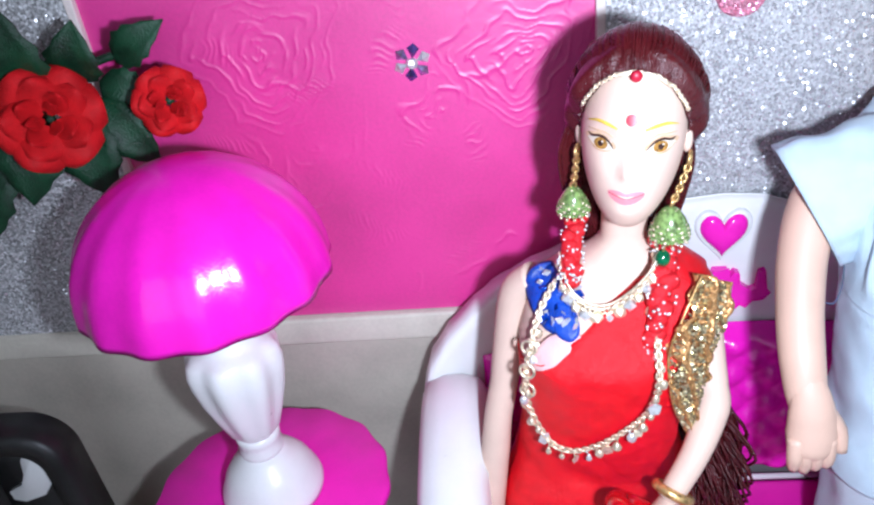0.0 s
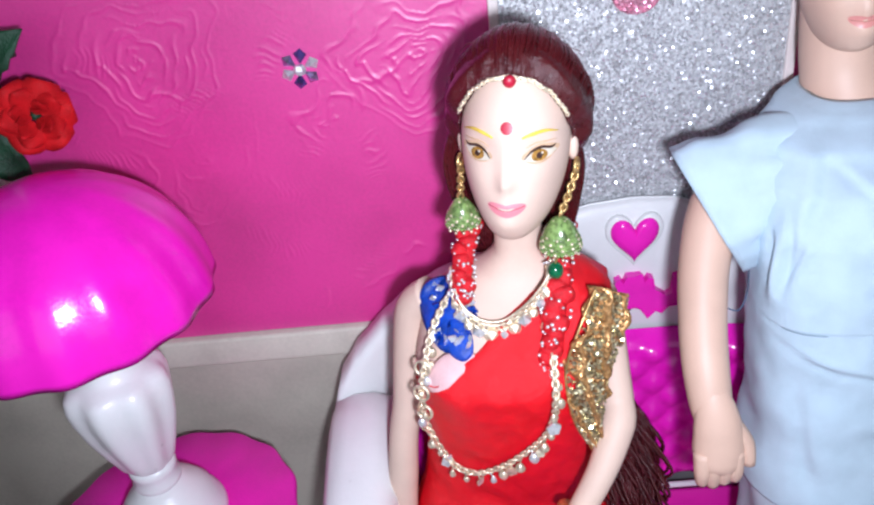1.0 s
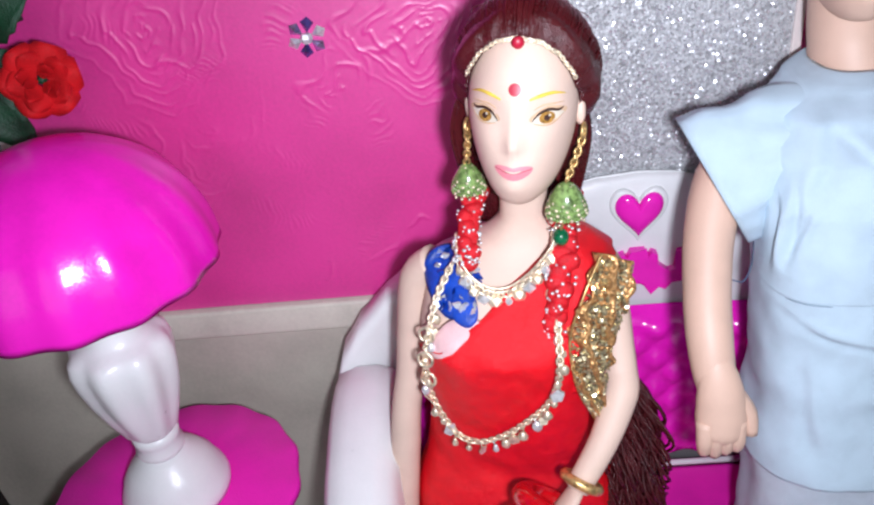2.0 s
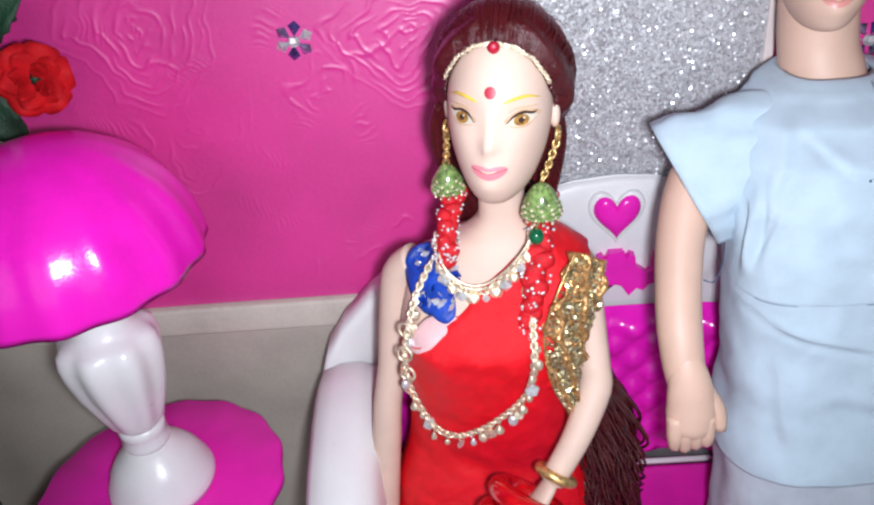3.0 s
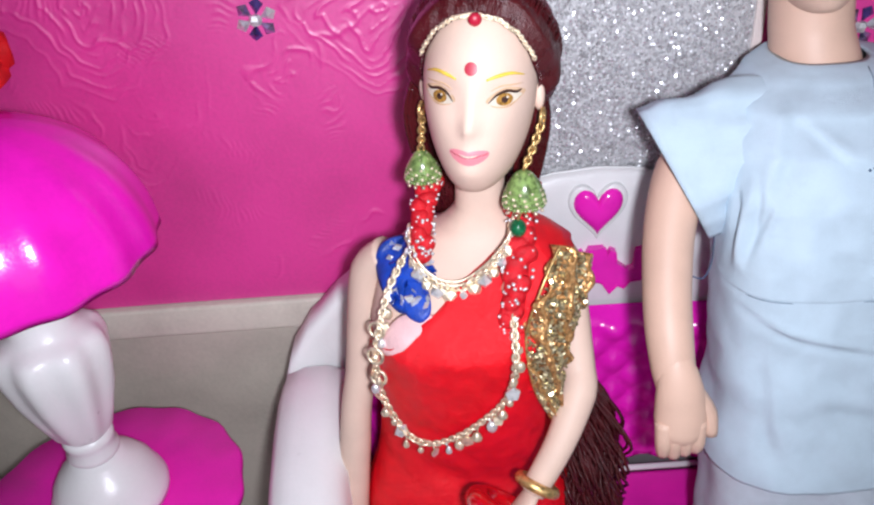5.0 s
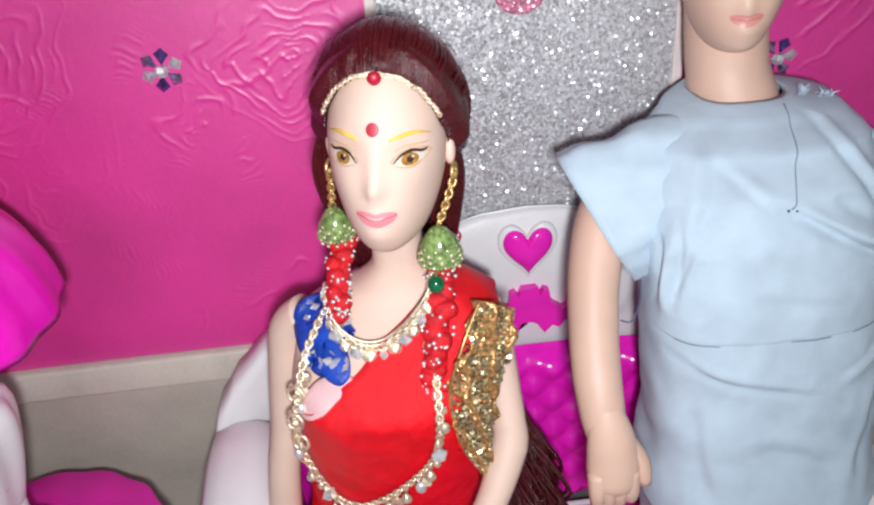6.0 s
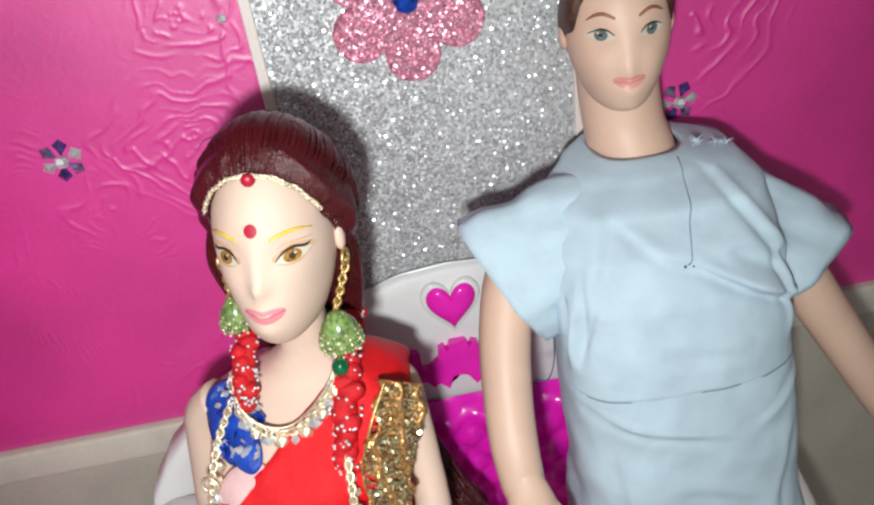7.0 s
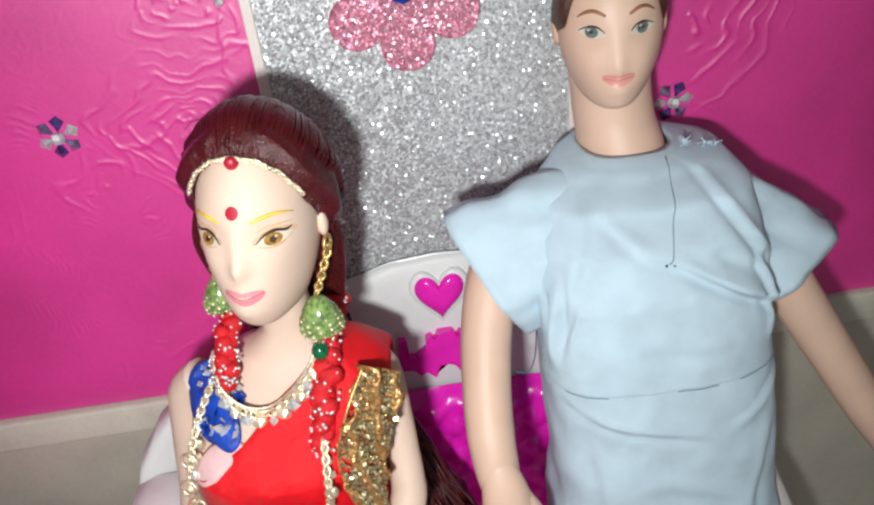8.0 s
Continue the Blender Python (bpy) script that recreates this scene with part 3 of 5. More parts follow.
def heart(cx, cz, s):
    out = []
    for i in range(40):
        t = TAU * i / 40
        out.append((cx + s * 16 * math.copysign(abs(math.sin(t)) ** 2.5, math.sin(t)), cz + 1.16 * s * (13 * math.cos(t) - 5 * math.cos(2 * t) - 2 * math.cos(3 * t) - math.cos(4 * t))))
    return out


FY = shell_y(SX)
bm = bmesh.new()
plate(bm, heart(SX, 0.1412, 0.00053), FY - 0.0016, FY + 0.001, 0.0007)
rim = part("heart_rim", bm, WHITE_PLASTIC, sofa)
bm = bmesh.new()
plate(bm, heart(SX, 0.1413, 0.00044), FY - 0.0022, FY - 0.0014, 0.0006, dome=0.0016)
part("heart", bm, PINK_DECO, sofa, "domed glossy pink heart")
half = [(0.0, 0.1285), (0.0022, 0.1285), (0.0032, 0.1262), (0.0042, 0.1278), (0.0058, 0.1270), (0.0062, 0.1232), (0.0095, 0.1205), (0.0112, 0.1212), (0.0118, 0.127), (0.0136, 0.1275), (0.0146, 0.121), (0.0155, 0.1188),
        (0.0138, 0.1166), (0.0105, 0.1162), (0.0086, 0.1138), (0.0066, 0.1148), (0.0042, 0.1122), (0.002, 0.1158), (0.0, 0.1172)]
crown = [(SX + x, z - 0.0005) for x, z in half] + [(SX - x, z - 0.0005) for x, z in reversed(half[1:-1])]
bm = bmesh.new()
vs0 = [bm.verts.new((x, FY - 0.0024, z)) for x, z in crown]
vs1 = [bm.verts.new((x, FY + 0.001, z)) for x, z in crown]
for i in range(len(crown)):
    j = (i + 1) % len(crown)
    bm.faces.new((vs0[i], vs0[j], vs1[j], vs1[i]))
face = bm.faces.new(vs0)
bmesh.ops.triangulate(bm, faces=[face])
bmesh.ops.bevel(bm, geom=[e for e in bm.edges if all(abs(v.co.y - (FY - 0.0024)) < 1e-6 for v in e.verts) and any(len(f.verts) == 4 for f in e.link_faces)], offset=0.0005, segments=2, affect="EDGES")
part("crown", bm, PINK_DECO, sofa, "wavy glossy pink crown relief", soft=False)

# ---- dolls: each one plain mesh ----
class Head:
    """A doll's head as a shaped ellipsoid; local x to its left cheek, -y ahead, z up."""

    def __init__(self, m, rx, ry, rz, jaw, nose, chin, low=1.0, square=0.2):
        self.low, self.square = low, square
        self.m, self.rx, self.ry, self.rz, self.jaw, self.nose, self.chin = m, rx, ry, rz, jaw, nose, chin

    def width(self, uz):
        return 1 - self.jaw * smooth(0.0, 1.0, -uz) ** 1.3

    def relief(self, x, z):
        g = lambda a, b, sx, sz: math.exp(-((x - a) / sx) ** 2 - ((z - b) / sz) ** 2)
        k = self.rz / 0.0165
        h = self.nose * (g(0, -0.0066 * k, 0.0015 * k, 0.0018 * k) + 0.5 * g(0, -0.0030 * k, 0.0015 * k, 0.0034 * k))
        h += 0.0011 * k * (g(0, -0.0110 * k, 0.0032 * k, 0.0018 * k))
        h += self.chin * g(0, -0.0150 * k, 0.0034 * k, 0.0024 * k)
        h -= 0.0010 * k * (g(-0.0052 * k, -0.0002, 0.0026 * k, 0.0018 * k) + g(0.0052 * k, -0.0002, 0.0026 * k, 0.0018 * k))
        h += 0.0006 * k * (g(-0.0062 * k, -0.0058 * k, 0.003 * k, 0.003 * k) + g(0.0062 * k, -0.0058 * k, 0.003 * k, 0.003 * k))
        return h

    def at(self, u, out=0.0):
        """The place for a unit vector, out metres off the surface."""
        w = self.width(u.z)
        full = 1.0
        ring = math.sqrt(max(1e-6, 1 - u.z * u.z))
        if u.y < 0 and u.z < 0:
            full = lerp(1.0, (1 - abs(u.z) ** 4) ** 0.25 / ring, smooth(0.0, 0.9, -u.y / ring))
        if u.z < 0:
            w *= lerp(1.0, (1 - abs(u.z) ** 4) ** 0.25 / ring, self.square)
        p = V((self.rx * w * u.x, self.ry * u.y * (full if u.y < 0 else 1.05), self.rz * (self.low if u.z < 0 else 1.0) * u.z))
        if u.y < 0:
            p.y -= self.relief(p.x, p.z) * smooth(0.0, 0.5, -u.y)
        n = V((u.x / self.rx, u.y / self.ry, u.z / self.rz)).normalized()
        return self.m @ (p + n * out)

    def front(self, x, z, out=0.0):
        """The place on the face at local x and z."""
        uz = z / (self.rz * (self.low if z < 0 else 1.0))
        w = self.width(uz)
        if uz < 0:
            w *= lerp(1.0, (1 - abs(uz) ** 4) ** 0.25 / math.sqrt(1 - uz * uz), self.square)
        ux = x / (self.rx * w)
        return self.at(V((ux, -math.sqrt(max(0.0, 1 - ux * ux - uz * uz)), uz)), out)

    def skin(self, bm, index):
        rings = []
        for j in range(1, 44):
            a = math.pi * j / 44
            rings.append([self.at(V((math.sin(a) * math.cos(TAU * i / 64), math.sin(a) * math.sin(TAU * i / 64), -math.cos(a)))) for i in range(64)])
        add_rings(bm, rings, True, index)

    def hair(self, bm, index, line, puff, crease=0.0, side=0.55, top=1.0):
        """line: rows of degrees from straight ahead and the lowest unit height that hair covers there."""
        grid = []
        nj, ni = 56, 96
        for j in range(nj + 1):
            row = []
            for i in range(ni):
                th = TAU * i / ni
                ahead = math.degrees(abs((th + math.pi / 2 + math.pi) % TAU - math.pi))
                low = table(line, ahead)[0]
                uz = lerp(low, 0.999, (j / nj) ** 0.8)
                s = math.sqrt(1 - uz * uz)
                u = V((s * math.cos(th), s * math.sin(th), uz))
                rise = smooth(0.0, 0.26, uz - low)
                wob = 0.9 + 0.1 * math.sin(9 * th + 3 * uz) * (1 - uz) + crease * math.sin(ahead * 0.35) * (1 - uz)
                off = 0.0002 + puff * (side + (top - side) * smooth(0.25, 0.95, uz)) * rise * wob
                row.append(bm.verts.new(self.at(u, off)))
            grid.append(row)
        for a, b in zip(grid, grid[1:]):
            for i in range(ni):
                bm.faces.new((a[i], a[(i + 1) % ni], b[(i + 1) % ni], b[i])).material_index = index
        bm.faces.new(grid[-1]).material_index = index

    def patch(self, bm, outline, index, out=0.00012):
        """A painted patch on the face."""
        cx = sum(p[0] for p in outline) / len(outline)
        cz = sum(p[1] for p in outline) / len(outline)
        rows = []
        for k in (1.0, 0.66, 0.33):
            rows.append([bm.verts.new(self.front(lerp(cx, x, k), lerp(cz, z, k), out)) for x, z in outline])
        n = len(outline)
        for a, b in zip(rows, rows[1:]):
            for i in range(n):
                bm.faces.new((a[i], a[(i + 1) % n], b[(i + 1) % n], b[i])).material_index = index
        bm.faces.new(rows[-1]).material_index = index

    def disc(self, bm, x, z, rx, rz, index, out=0.00012, n=20, slant=0.0):
        self.patch(bm, [(x + rx * math.cos(TAU * i / n), z + rz * math.sin(TAU * i / n) + slant * rx * math.cos(TAU * i / n)) for i in range(n)], index, out)

    def stroke(self, bm, points, radii, index, out=0.0001):
        tube(bm, [self.front(x, z, out) for x, z in points], radii, 6, index, sub=4)

    def almond(self, x, z, w, h, s, n=24):
        """An eye's outline; s: 1 or -1, the outer side."""
        out = []
        for i in range(n):
            a = TAU * i / n
            px, pz = math.cos(a), math.sin(a)
            out.append((x + w * px, z + h * pz * (1 - 0.35 * abs(px)) + 0.16 * w * px * s))
        return out


def lips(head, bm, z, w, h, index):
    lift = lambda x: 0.35 * h * (abs(x) / w) ** 1.6
    up = [(w * math.cos(a), z + lift(w * math.cos(a)) + h * (0.75 * math.sin(a) - 0.16 * math.exp(-(math.cos(a) * 5) ** 2))) for a in [math.pi * i / 12 for i in range(13)]]
    down = [(-w * math.cos(a), z + lift(w * math.cos(a)) - h * math.sin(a)) for a in [math.pi * i / 12 for i in range(1, 12)]]
    head.patch(bm, up + down, index, 0.00016)


# -- the doll in red --
WH = Head(pose(0.0536, 0.1490, 0.1990, -8, 3.0, -12.0), 0.0114, 0.0146, 0.0172, 0.15, 0.0025, 0.0012, 1.3, 0.55)
bm = bmesh.new()
WH.skin(bm, 0)
WH.hair(bm, 1, [(0, 0.74), (25, 0.70), (45, 0.58), (58, 0.40), (72, 0.14), (86, -0.04), (97, -0.28), (115, -0.44), (180, -0.5)], 0.0034, 0.05, 1.2, 0.85)
for s in (-1, 1):
    WH.patch(bm, WH.almond(s * 0.0062, -0.0012, 0.0034, 0.0018, s), 10, 0.00009)
    WH.patch(bm, WH.almond(s * 0.0061, -0.0016, 0.0029, 0.00118, s), 3)
    WH.disc(bm, s * 0.0060, -0.0016, 0.00145, 0.00108, 4, 0.00020)
    WH.disc(bm, s * 0.0060, -0.0016, 0.0006, 0.00055, 5, 0.00026)
    WH.disc(bm, s * 0.0060 + 0.0004, -0.0012, 0.00022, 0.00022, 3, 0.00032, 8)
    WH.stroke(bm, [(s * 0.0033, -0.0021), (s * 0.0046, -0.0008), (s * 0.0063, -0.0002), (s * 0.0080, -0.0005), (s * 0.0089, -0.0001)], [0.0001, 0.00026, 0.00034, 0.0003, 0.00006], 5)
    WH.stroke(bm, [(s * 0.0038, -0.0026), (s * 0.0054, -0.0030), (s * 0.0072, -0.0028), (s * 0.0088, -0.0014)], [0.00008, 0.00012, 0.00016, 0.0001], 10)
    WH.stroke(bm, [(s * 0.0028, 0.0021), (s * 0.0048, 0.0028), (s * 0.0070, 0.0031), (s * 0.0092, 0.0024)], [0.0002, 0.0004, 0.00036, 0.0001], 6)
    WH.stroke(bm, [(s * 0.0036, 0.0000), (s * 0.0052, 0.0008), (s * 0.0072, 0.0009), (s * 0.0090, 0.0009)], [0.00008, 0.0002, 0.0002, 0.00006], 10)
lips(WH, bm, -0.0122, 0.0038, 0.0018, 2)
WH.patch(bm, [(0.0017 * math.cos(TAU * i / 16), -0.0120 + 0.0002 * math.sin(TAU * i / 16) + 0.0004 * math.cos(TAU * i / 16) ** 2) for i in range(16)], 3, 0.00030)
WH.stroke(bm, [(-0.0036, -0.0116), (-0.0015, -0.0121), (0, -0.0123), (0.0015, -0.0121), (0.0036, -0.0116)], 0.00007, 7, 0.00018)
WH.disc(bm, 0.0, 0.0041, 0.00115, 0.0012, 8, 0.00035)
for s in (-1, 1):
    ball(bm, WH.m @ V((s * 0.0116, 0.0015, -0.0035)), (0.0013, 0.002, 0.0034), 10, 8, 0)
# single strands drawn back from the hairline to a knot behind the crown
LINE = [(0, 0.74), (25, 0.70), (45, 0.58), (58, 0.40), (72, 0.14), (86, -0.04), (97, -0.28), (115, -0.44), (180, -0.5)]
knot = V((0.0, 0.86, 0.5)).normalized()
rnd = random.Random(44)
for k in range(230):
    deg = lerp(-125, 125, (k + rnd.random()) / 230)
    th = radians(deg - 90)
    low = table(LINE, abs(deg))[0] + rnd.uniform(0.0, 0.05)
    q = math.sqrt(max(0.0, 1 - low * low))
    u0 = V((q * math.cos(th), q * math.sin(th), low))
    lift0 = rnd.uniform(0.0, 0.0006)
    pts = []
    for i in range(12):
        f = i / 11 * 0.96
        u = u0.slerp(knot, f)
        rise = smooth(0.0, 0.3, f)
        pts.append(WH.at(u, 0.0004 + 0.0035 * rise * (1.2 - 0.35 * smooth(0.25, 0.95, u.z)) + lift0 * math.sin(math.pi * f)))
    tube(bm, pts, [0.00018] + [0.00034] * 10 + [0.00025], 5, 1)
for k in range(46):
    a0, tilt = rnd.uniform(0, TAU), rnd.uniform(-0.9, 0.9)
    r0 = rnd.uniform(0.003, 0.0052)
    c0 = WH.at(knot, 0.0022)
    turn = Euler((rnd.uniform(-0.8, 0.8), rnd.uniform(-0.8, 0.8), a0)).to_matrix()
    pts = [c0 + turn @ V((r0 * math.cos(x * 0.5) * 1.25, r0 * math.sin(x * 0.5), 0.0012 * math.sin(x * 1.3 + tilt))) for x in range(10)]
    tube(bm, pts, 0.0005, 5, 1)
for k in range(14):
    u = V((rnd.uniform(-0.7, 0.7), rnd.uniform(-0.1, 0.8), rnd.uniform(0.55, 0.95))).normalized()
    p = WH.at(u, 0.003)
    n = (p - WH.m.translation).normalized()
    sd = n.cross(V((rnd.uniform(-1, 1), rnd.uniform(-1, 1), 0.2))).normalized()
    tube(bm, [p, p + n * 0.0008 + sd * 0.0016, p + n * 0.0011 + sd * 0.0034, p + n * 0.0004 + sd * 0.0052], [0.00016, 0.00013, 0.0001, 0.00005], 4, 1)
# the rougher hair gathered up behind the smooth front
for k in range(260):
    a, b = rnd.uniform(-1.5, 1.5), rnd.uniform(0.15, 1.0)
    u = V((math.sin(a) * 0.92, 0.25 + 0.55 * b, math.cos(a) * 0.95)).normalized()
    w = V((math.sin(a + rnd.uniform(-0.25, 0.25)), 1.1, math.cos(a) * 0.5)).normalized()
    rise = 0.0030 + rnd.uniform(0, 0.0016) * (1 if k % 5 else 1.5)
    pts = [WH.at(u.slerp(w, f / 5), lerp(0.0016, rise, math.sin(math.pi * min(1, f / 3.2) / 2)) + rnd.uniform(-0.0003, 0.0003)) for f in range(6)]
    tube(bm, pts, [0.0003, 0.0006, 0.0006, 0.0005, 0.0004, 0.0002], 5, 1)
# neck, chest and arms
W_BODY = [(0.055, 0.0435, 0.154, 0.028, 0.022), (0.08, 0.0435, 0.1545, 0.0255, 0.0185), (0.1, 0.0442, 0.156, 0.0205, 0.0155), (0.115, 0.045, 0.1548, 0.0195, 0.0165), (0.13, 0.0465, 0.152, 0.0215, 0.0195),
          (0.142, 0.0478, 0.1502, 0.0228, 0.0208), (0.150, 0.0490, 0.1515, 0.0220, 0.0158), (0.156, 0.0500, 0.1535, 0.0205, 0.0108), (0.1605, 0.0512, 0.1545, 0.0155, 0.0082), (0.1635, 0.0522, 0.1545, 0.0085, 0.0066), (0.167, 0.0524, 0.1542, 0.0056, 0.0056), (0.19, 0.0533, 0.152, 0.0052, 0.0054)]


def w_ring(z, out=0.0, n=48, power=2.3):
    cx, cy, rx, ry = table(W_BODY, z)
    ring = []
    for i in range(n):
        a = TAU * i / n
        c, s = math.cos(a), math.sin(a)
        ring.append(V((cx + (rx + out) * math.copysign(abs(c) ** (2 / power), c), cy + (ry + out) * math.copysign(abs(s) ** (2 / power), s), z)))
    return ring


def w_front(x, z, out=0.0):
    """A place on the front of the doll's body."""
    cx, cy, rx, ry = table(W_BODY, z)
    k = min(0.985, abs(x - cx) / (rx + out))
    return V((x, cy - (ry + out) * (1 - k ** 2.3) ** (1 / 2.3), z))


add_rings(bm, [w_ring(lerp(0.055, 0.19, i / 60)) for i in range(61)], True, 0)
tube(bm, [(0.0305, 0.1545, 0.1545), (0.0258, 0.156, 0.150), (0.0230, 0.1555, 0.139), (0.0200, 0.153, 0.122), (0.0177, 0.151, 0.112), (0.0160, 0.149, 0.1), (0.0145, 0.147, 0.085), (0.0135, 0.146, 0.073)], [0.0052, 0.0052, 0.0046, 0.0040, 0.0040, 0.0042, 0.0036, 0.003], 14, 0, sub=4)
tube(bm, [(0.0135, 0.146, 0.0735), (0.0132, 0.1455, 0.066), (0.013, 0.145, 0.056)], [0.003, 0.0044, 0.0025], 12, 0, flat=0.5, side=(0, 1, 0), sub=3)
tube(bm, [(0.067, 0.153, 0.1545), (0.0706, 0.1515, 0.1515), (0.0720, 0.147, 0.143), (0.0728, 0.1425, 0.1345), (0.0730, 0.1392, 0.1290), (0.0724, 0.1352, 0.1252), (0.0672, 0.1282, 0.1165), (0.0600, 0.1225, 0.107)], [0.0048, 0.0049, 0.0043, 0.0040, 0.0041, 0.0043, 0.0036, 0.0031], 14, 0, sub=4)
tube(bm, [(0.0600, 0.1225, 0.107), (0.0550, 0.1185, 0.1015), (0.0500, 0.1155, 0.0955)], [0.0031, 0.0046, 0.0028], 12, 0, flat=0.5, side=(0.3, -0.8, 0.5), sub=3)
# long hair down her back and over the seat
for k in range(230):
    rnd = random.Random(100 + k)
    ox, oy = rnd.uniform(-0.0085, 0.0075), rnd.uniform(-0.004, 0.004)
    ph, am = rnd.uniform(0, TAU), rnd.uniform(0.0008, 0.0022)
    pts = [(0.0535 + ox * 0.8, 0.163 + oy * 0.6, 0.2), (0.0535 + ox * 0.85, 0.167 + oy, 0.18), (0.0545 + ox * 0.9, 0.1705 + oy * 0.6, 0.16), (0.061 + ox * 0.8, 0.172 + oy * 0.6, 0.138), (0.069 + ox * 0.8, 0.17 + oy, 0.118), (0.0765 + ox, 0.162 + oy, 0.1), (0.0795 + ox * 1.2, 0.154 + oy * 1.4, 0.085), (0.0785 + ox * 1.2, 0.151 + oy * 1.5, 0.07), (0.077 + ox * 1.0, 0.15 + oy * 1.5, 0.055)]
    pts = bend(pts, 6)
    curl = 0.9 * math.floor(ph * 1.6)
    pts = [p + V((am * math.sin(ph + 260 * p.z), am * math.cos(ph + 220 * p.z), 0)) + 0.0036 * smooth(0.118, 0.085, p.z) * V((math.sin(210 * p.z + curl), math.cos(210 * p.z + curl), 0)) for p in pts]
    tube(bm, pts, [0.00048] * (len(pts) - 6) + [0.00045, 0.0004, 0.0004, 0.0003, 0.0002, 0.0001], 5, 9)
# hair beside the neck, behind the ear-rings
for s in (-1, 1):
    for k in range(34):
        rnd = random.Random(200 + k + 50 * s)
        o, q = rnd.uniform(-0.0014, 0.0014), rnd.uniform(-0.002, 0.0022) + (0.0003 if s < 0 else -0.0022)
        pts = bend([WH.m @ V((s * (0.0118 + q), 0.0045 + o, -0.001)), WH.m @ V((s * (0.0128 + q) + o, 0.006 + o, -0.010)), WH.m @ V((s * (0.0116 + q) + o, 0.010, -0.022)), WH.m @ V((s * (0.0085 + 0.6 * q) + o, 0.015, -0.036))], 5)
        tube(bm, pts, 0.0007, 5, 9)
me = mesh_of(bm, "doll", [SKIN, HAIR, LIP, EYE_WHITE, EYE_AMBER, DARK_PAINT, BROW_GOLD, RED_DOT, RED_DOT, HAIR_LONG, EYE_SHADOW])
tagged(new("doll", me), "pale vinyl fashion doll with auburn hair seated on the sofa", "doll", "dolls on the sofa")

# -- the doll in blue --
MH = Head(pose(0.1318, 0.1785, 0.2165, -4, -1.0, -9.0), 0.0113, 0.0132, 0.0176, 0.22, 0.0012, 0.0007, 1.02, 0.75)
bm = bmesh.new()
MH.skin(bm, 0)
MH.hair(bm, 1, [(0, 0.66), (30, 0.62), (50, 0.42), (62, 0.05), (80, -0.02), (92, -0.1), (110, -0.4), (180, -0.55)], 0.0022)
for s in (-1, 1):
    MH.patch(bm, MH.almond(s * 0.0051, 0.0006, 0.0028, 0.0014, s), 3)
    MH.disc(bm, s * 0.0051, 0.0006, 0.00125, 0.00125, 4, 0.00020)
    MH.disc(bm, s * 0.0051 - 0.0005, 0.0011, 0.00028, 0.00028, 3, 0.00032, 8)
    MH.disc(bm, s * 0.0051, 0.0006, 0.00036, 0.00036, 5, 0.00026)
    MH.stroke(bm, [(s * 0.0026, 0.0004), (s * 0.0040, 0.0016), (s * 0.0056, 0.0018), (s * 0.0077, 0.0009)], [0.0001, 0.0002, 0.00022, 0.00008], 5)
    MH.stroke(bm, [(s * 0.0024, 0.0038), (s * 0.0044, 0.0048), (s * 0.0062, 0.0046), (s * 0.0078, 0.0036)], [0.00028, 0.00042, 0.00036, 0.0001], 6)
    ball(bm, MH.m @ V((s * 0.0113, 0.002, -0.001)), (0.0013, 0.0022, 0.0036), 10, 8, 0)
lips(MH, bm, -0.0092, 0.0034, 0.0015, 2)
MH.stroke(bm, [(-0.0030, -0.0090), (0, -0.0093), (0.0030, -0.0090)], 0.00006, 6, 0.00018)
tube(bm, [(0.1325, 0.1825, 0.212), (0.133, 0.1815, 0.2), (0.1338, 0.1805, 0.192), (0.135, 0.178, 0.184), (0.136, 0.175, 0.176)], [0.0094, 0.0093, 0.0094, 0.0105, 0.013], 28, 0, sub=3)
# arms and their slightly curled ends
tube(bm, [(0.108, 0.168, 0.174), (0.1005, 0.162, 0.167), (0.0962, 0.154, 0.157), (0.0940, 0.145, 0.147), (0.0932, 0.138, 0.1395), (0.0935, 0.1335, 0.1325), (0.0942, 0.1315, 0.1275), (0.0948, 0.1303, 0.122), (0.0951, 0.1296, 0.115)], [0.006, 0.0064, 0.006, 0.0056, 0.0054, 0.0050, 0.0044, 0.0034, 0.002], 18, 0, sub=4)
tube(bm, [(0.0937, 0.1325, 0.1365), (0.0940, 0.1312, 0.1325), (0.0946, 0.130, 0.1275), (0.0950, 0.129, 0.1220), (0.0948, 0.128, 0.1182), (0.0945, 0.128, 0.1162)], [0.0030, 0.0046, 0.0056, 0.0062, 0.0058, 0.0042], 18, 0, flat=0.74, side=(1, 0, 0), sub=4)
for k in range(4):
    x = 0.0909 + 0.0025 * k
    tube(bm, [(x, 0.1275, 0.1215), (x - 0.0001, 0.1262, 0.1165), (x + 0.0001, 0.1268, 0.1112 + 0.0009 * abs(k - 1))], [0.0023, 0.0021, 0.0015], 8, 0, sub=3)
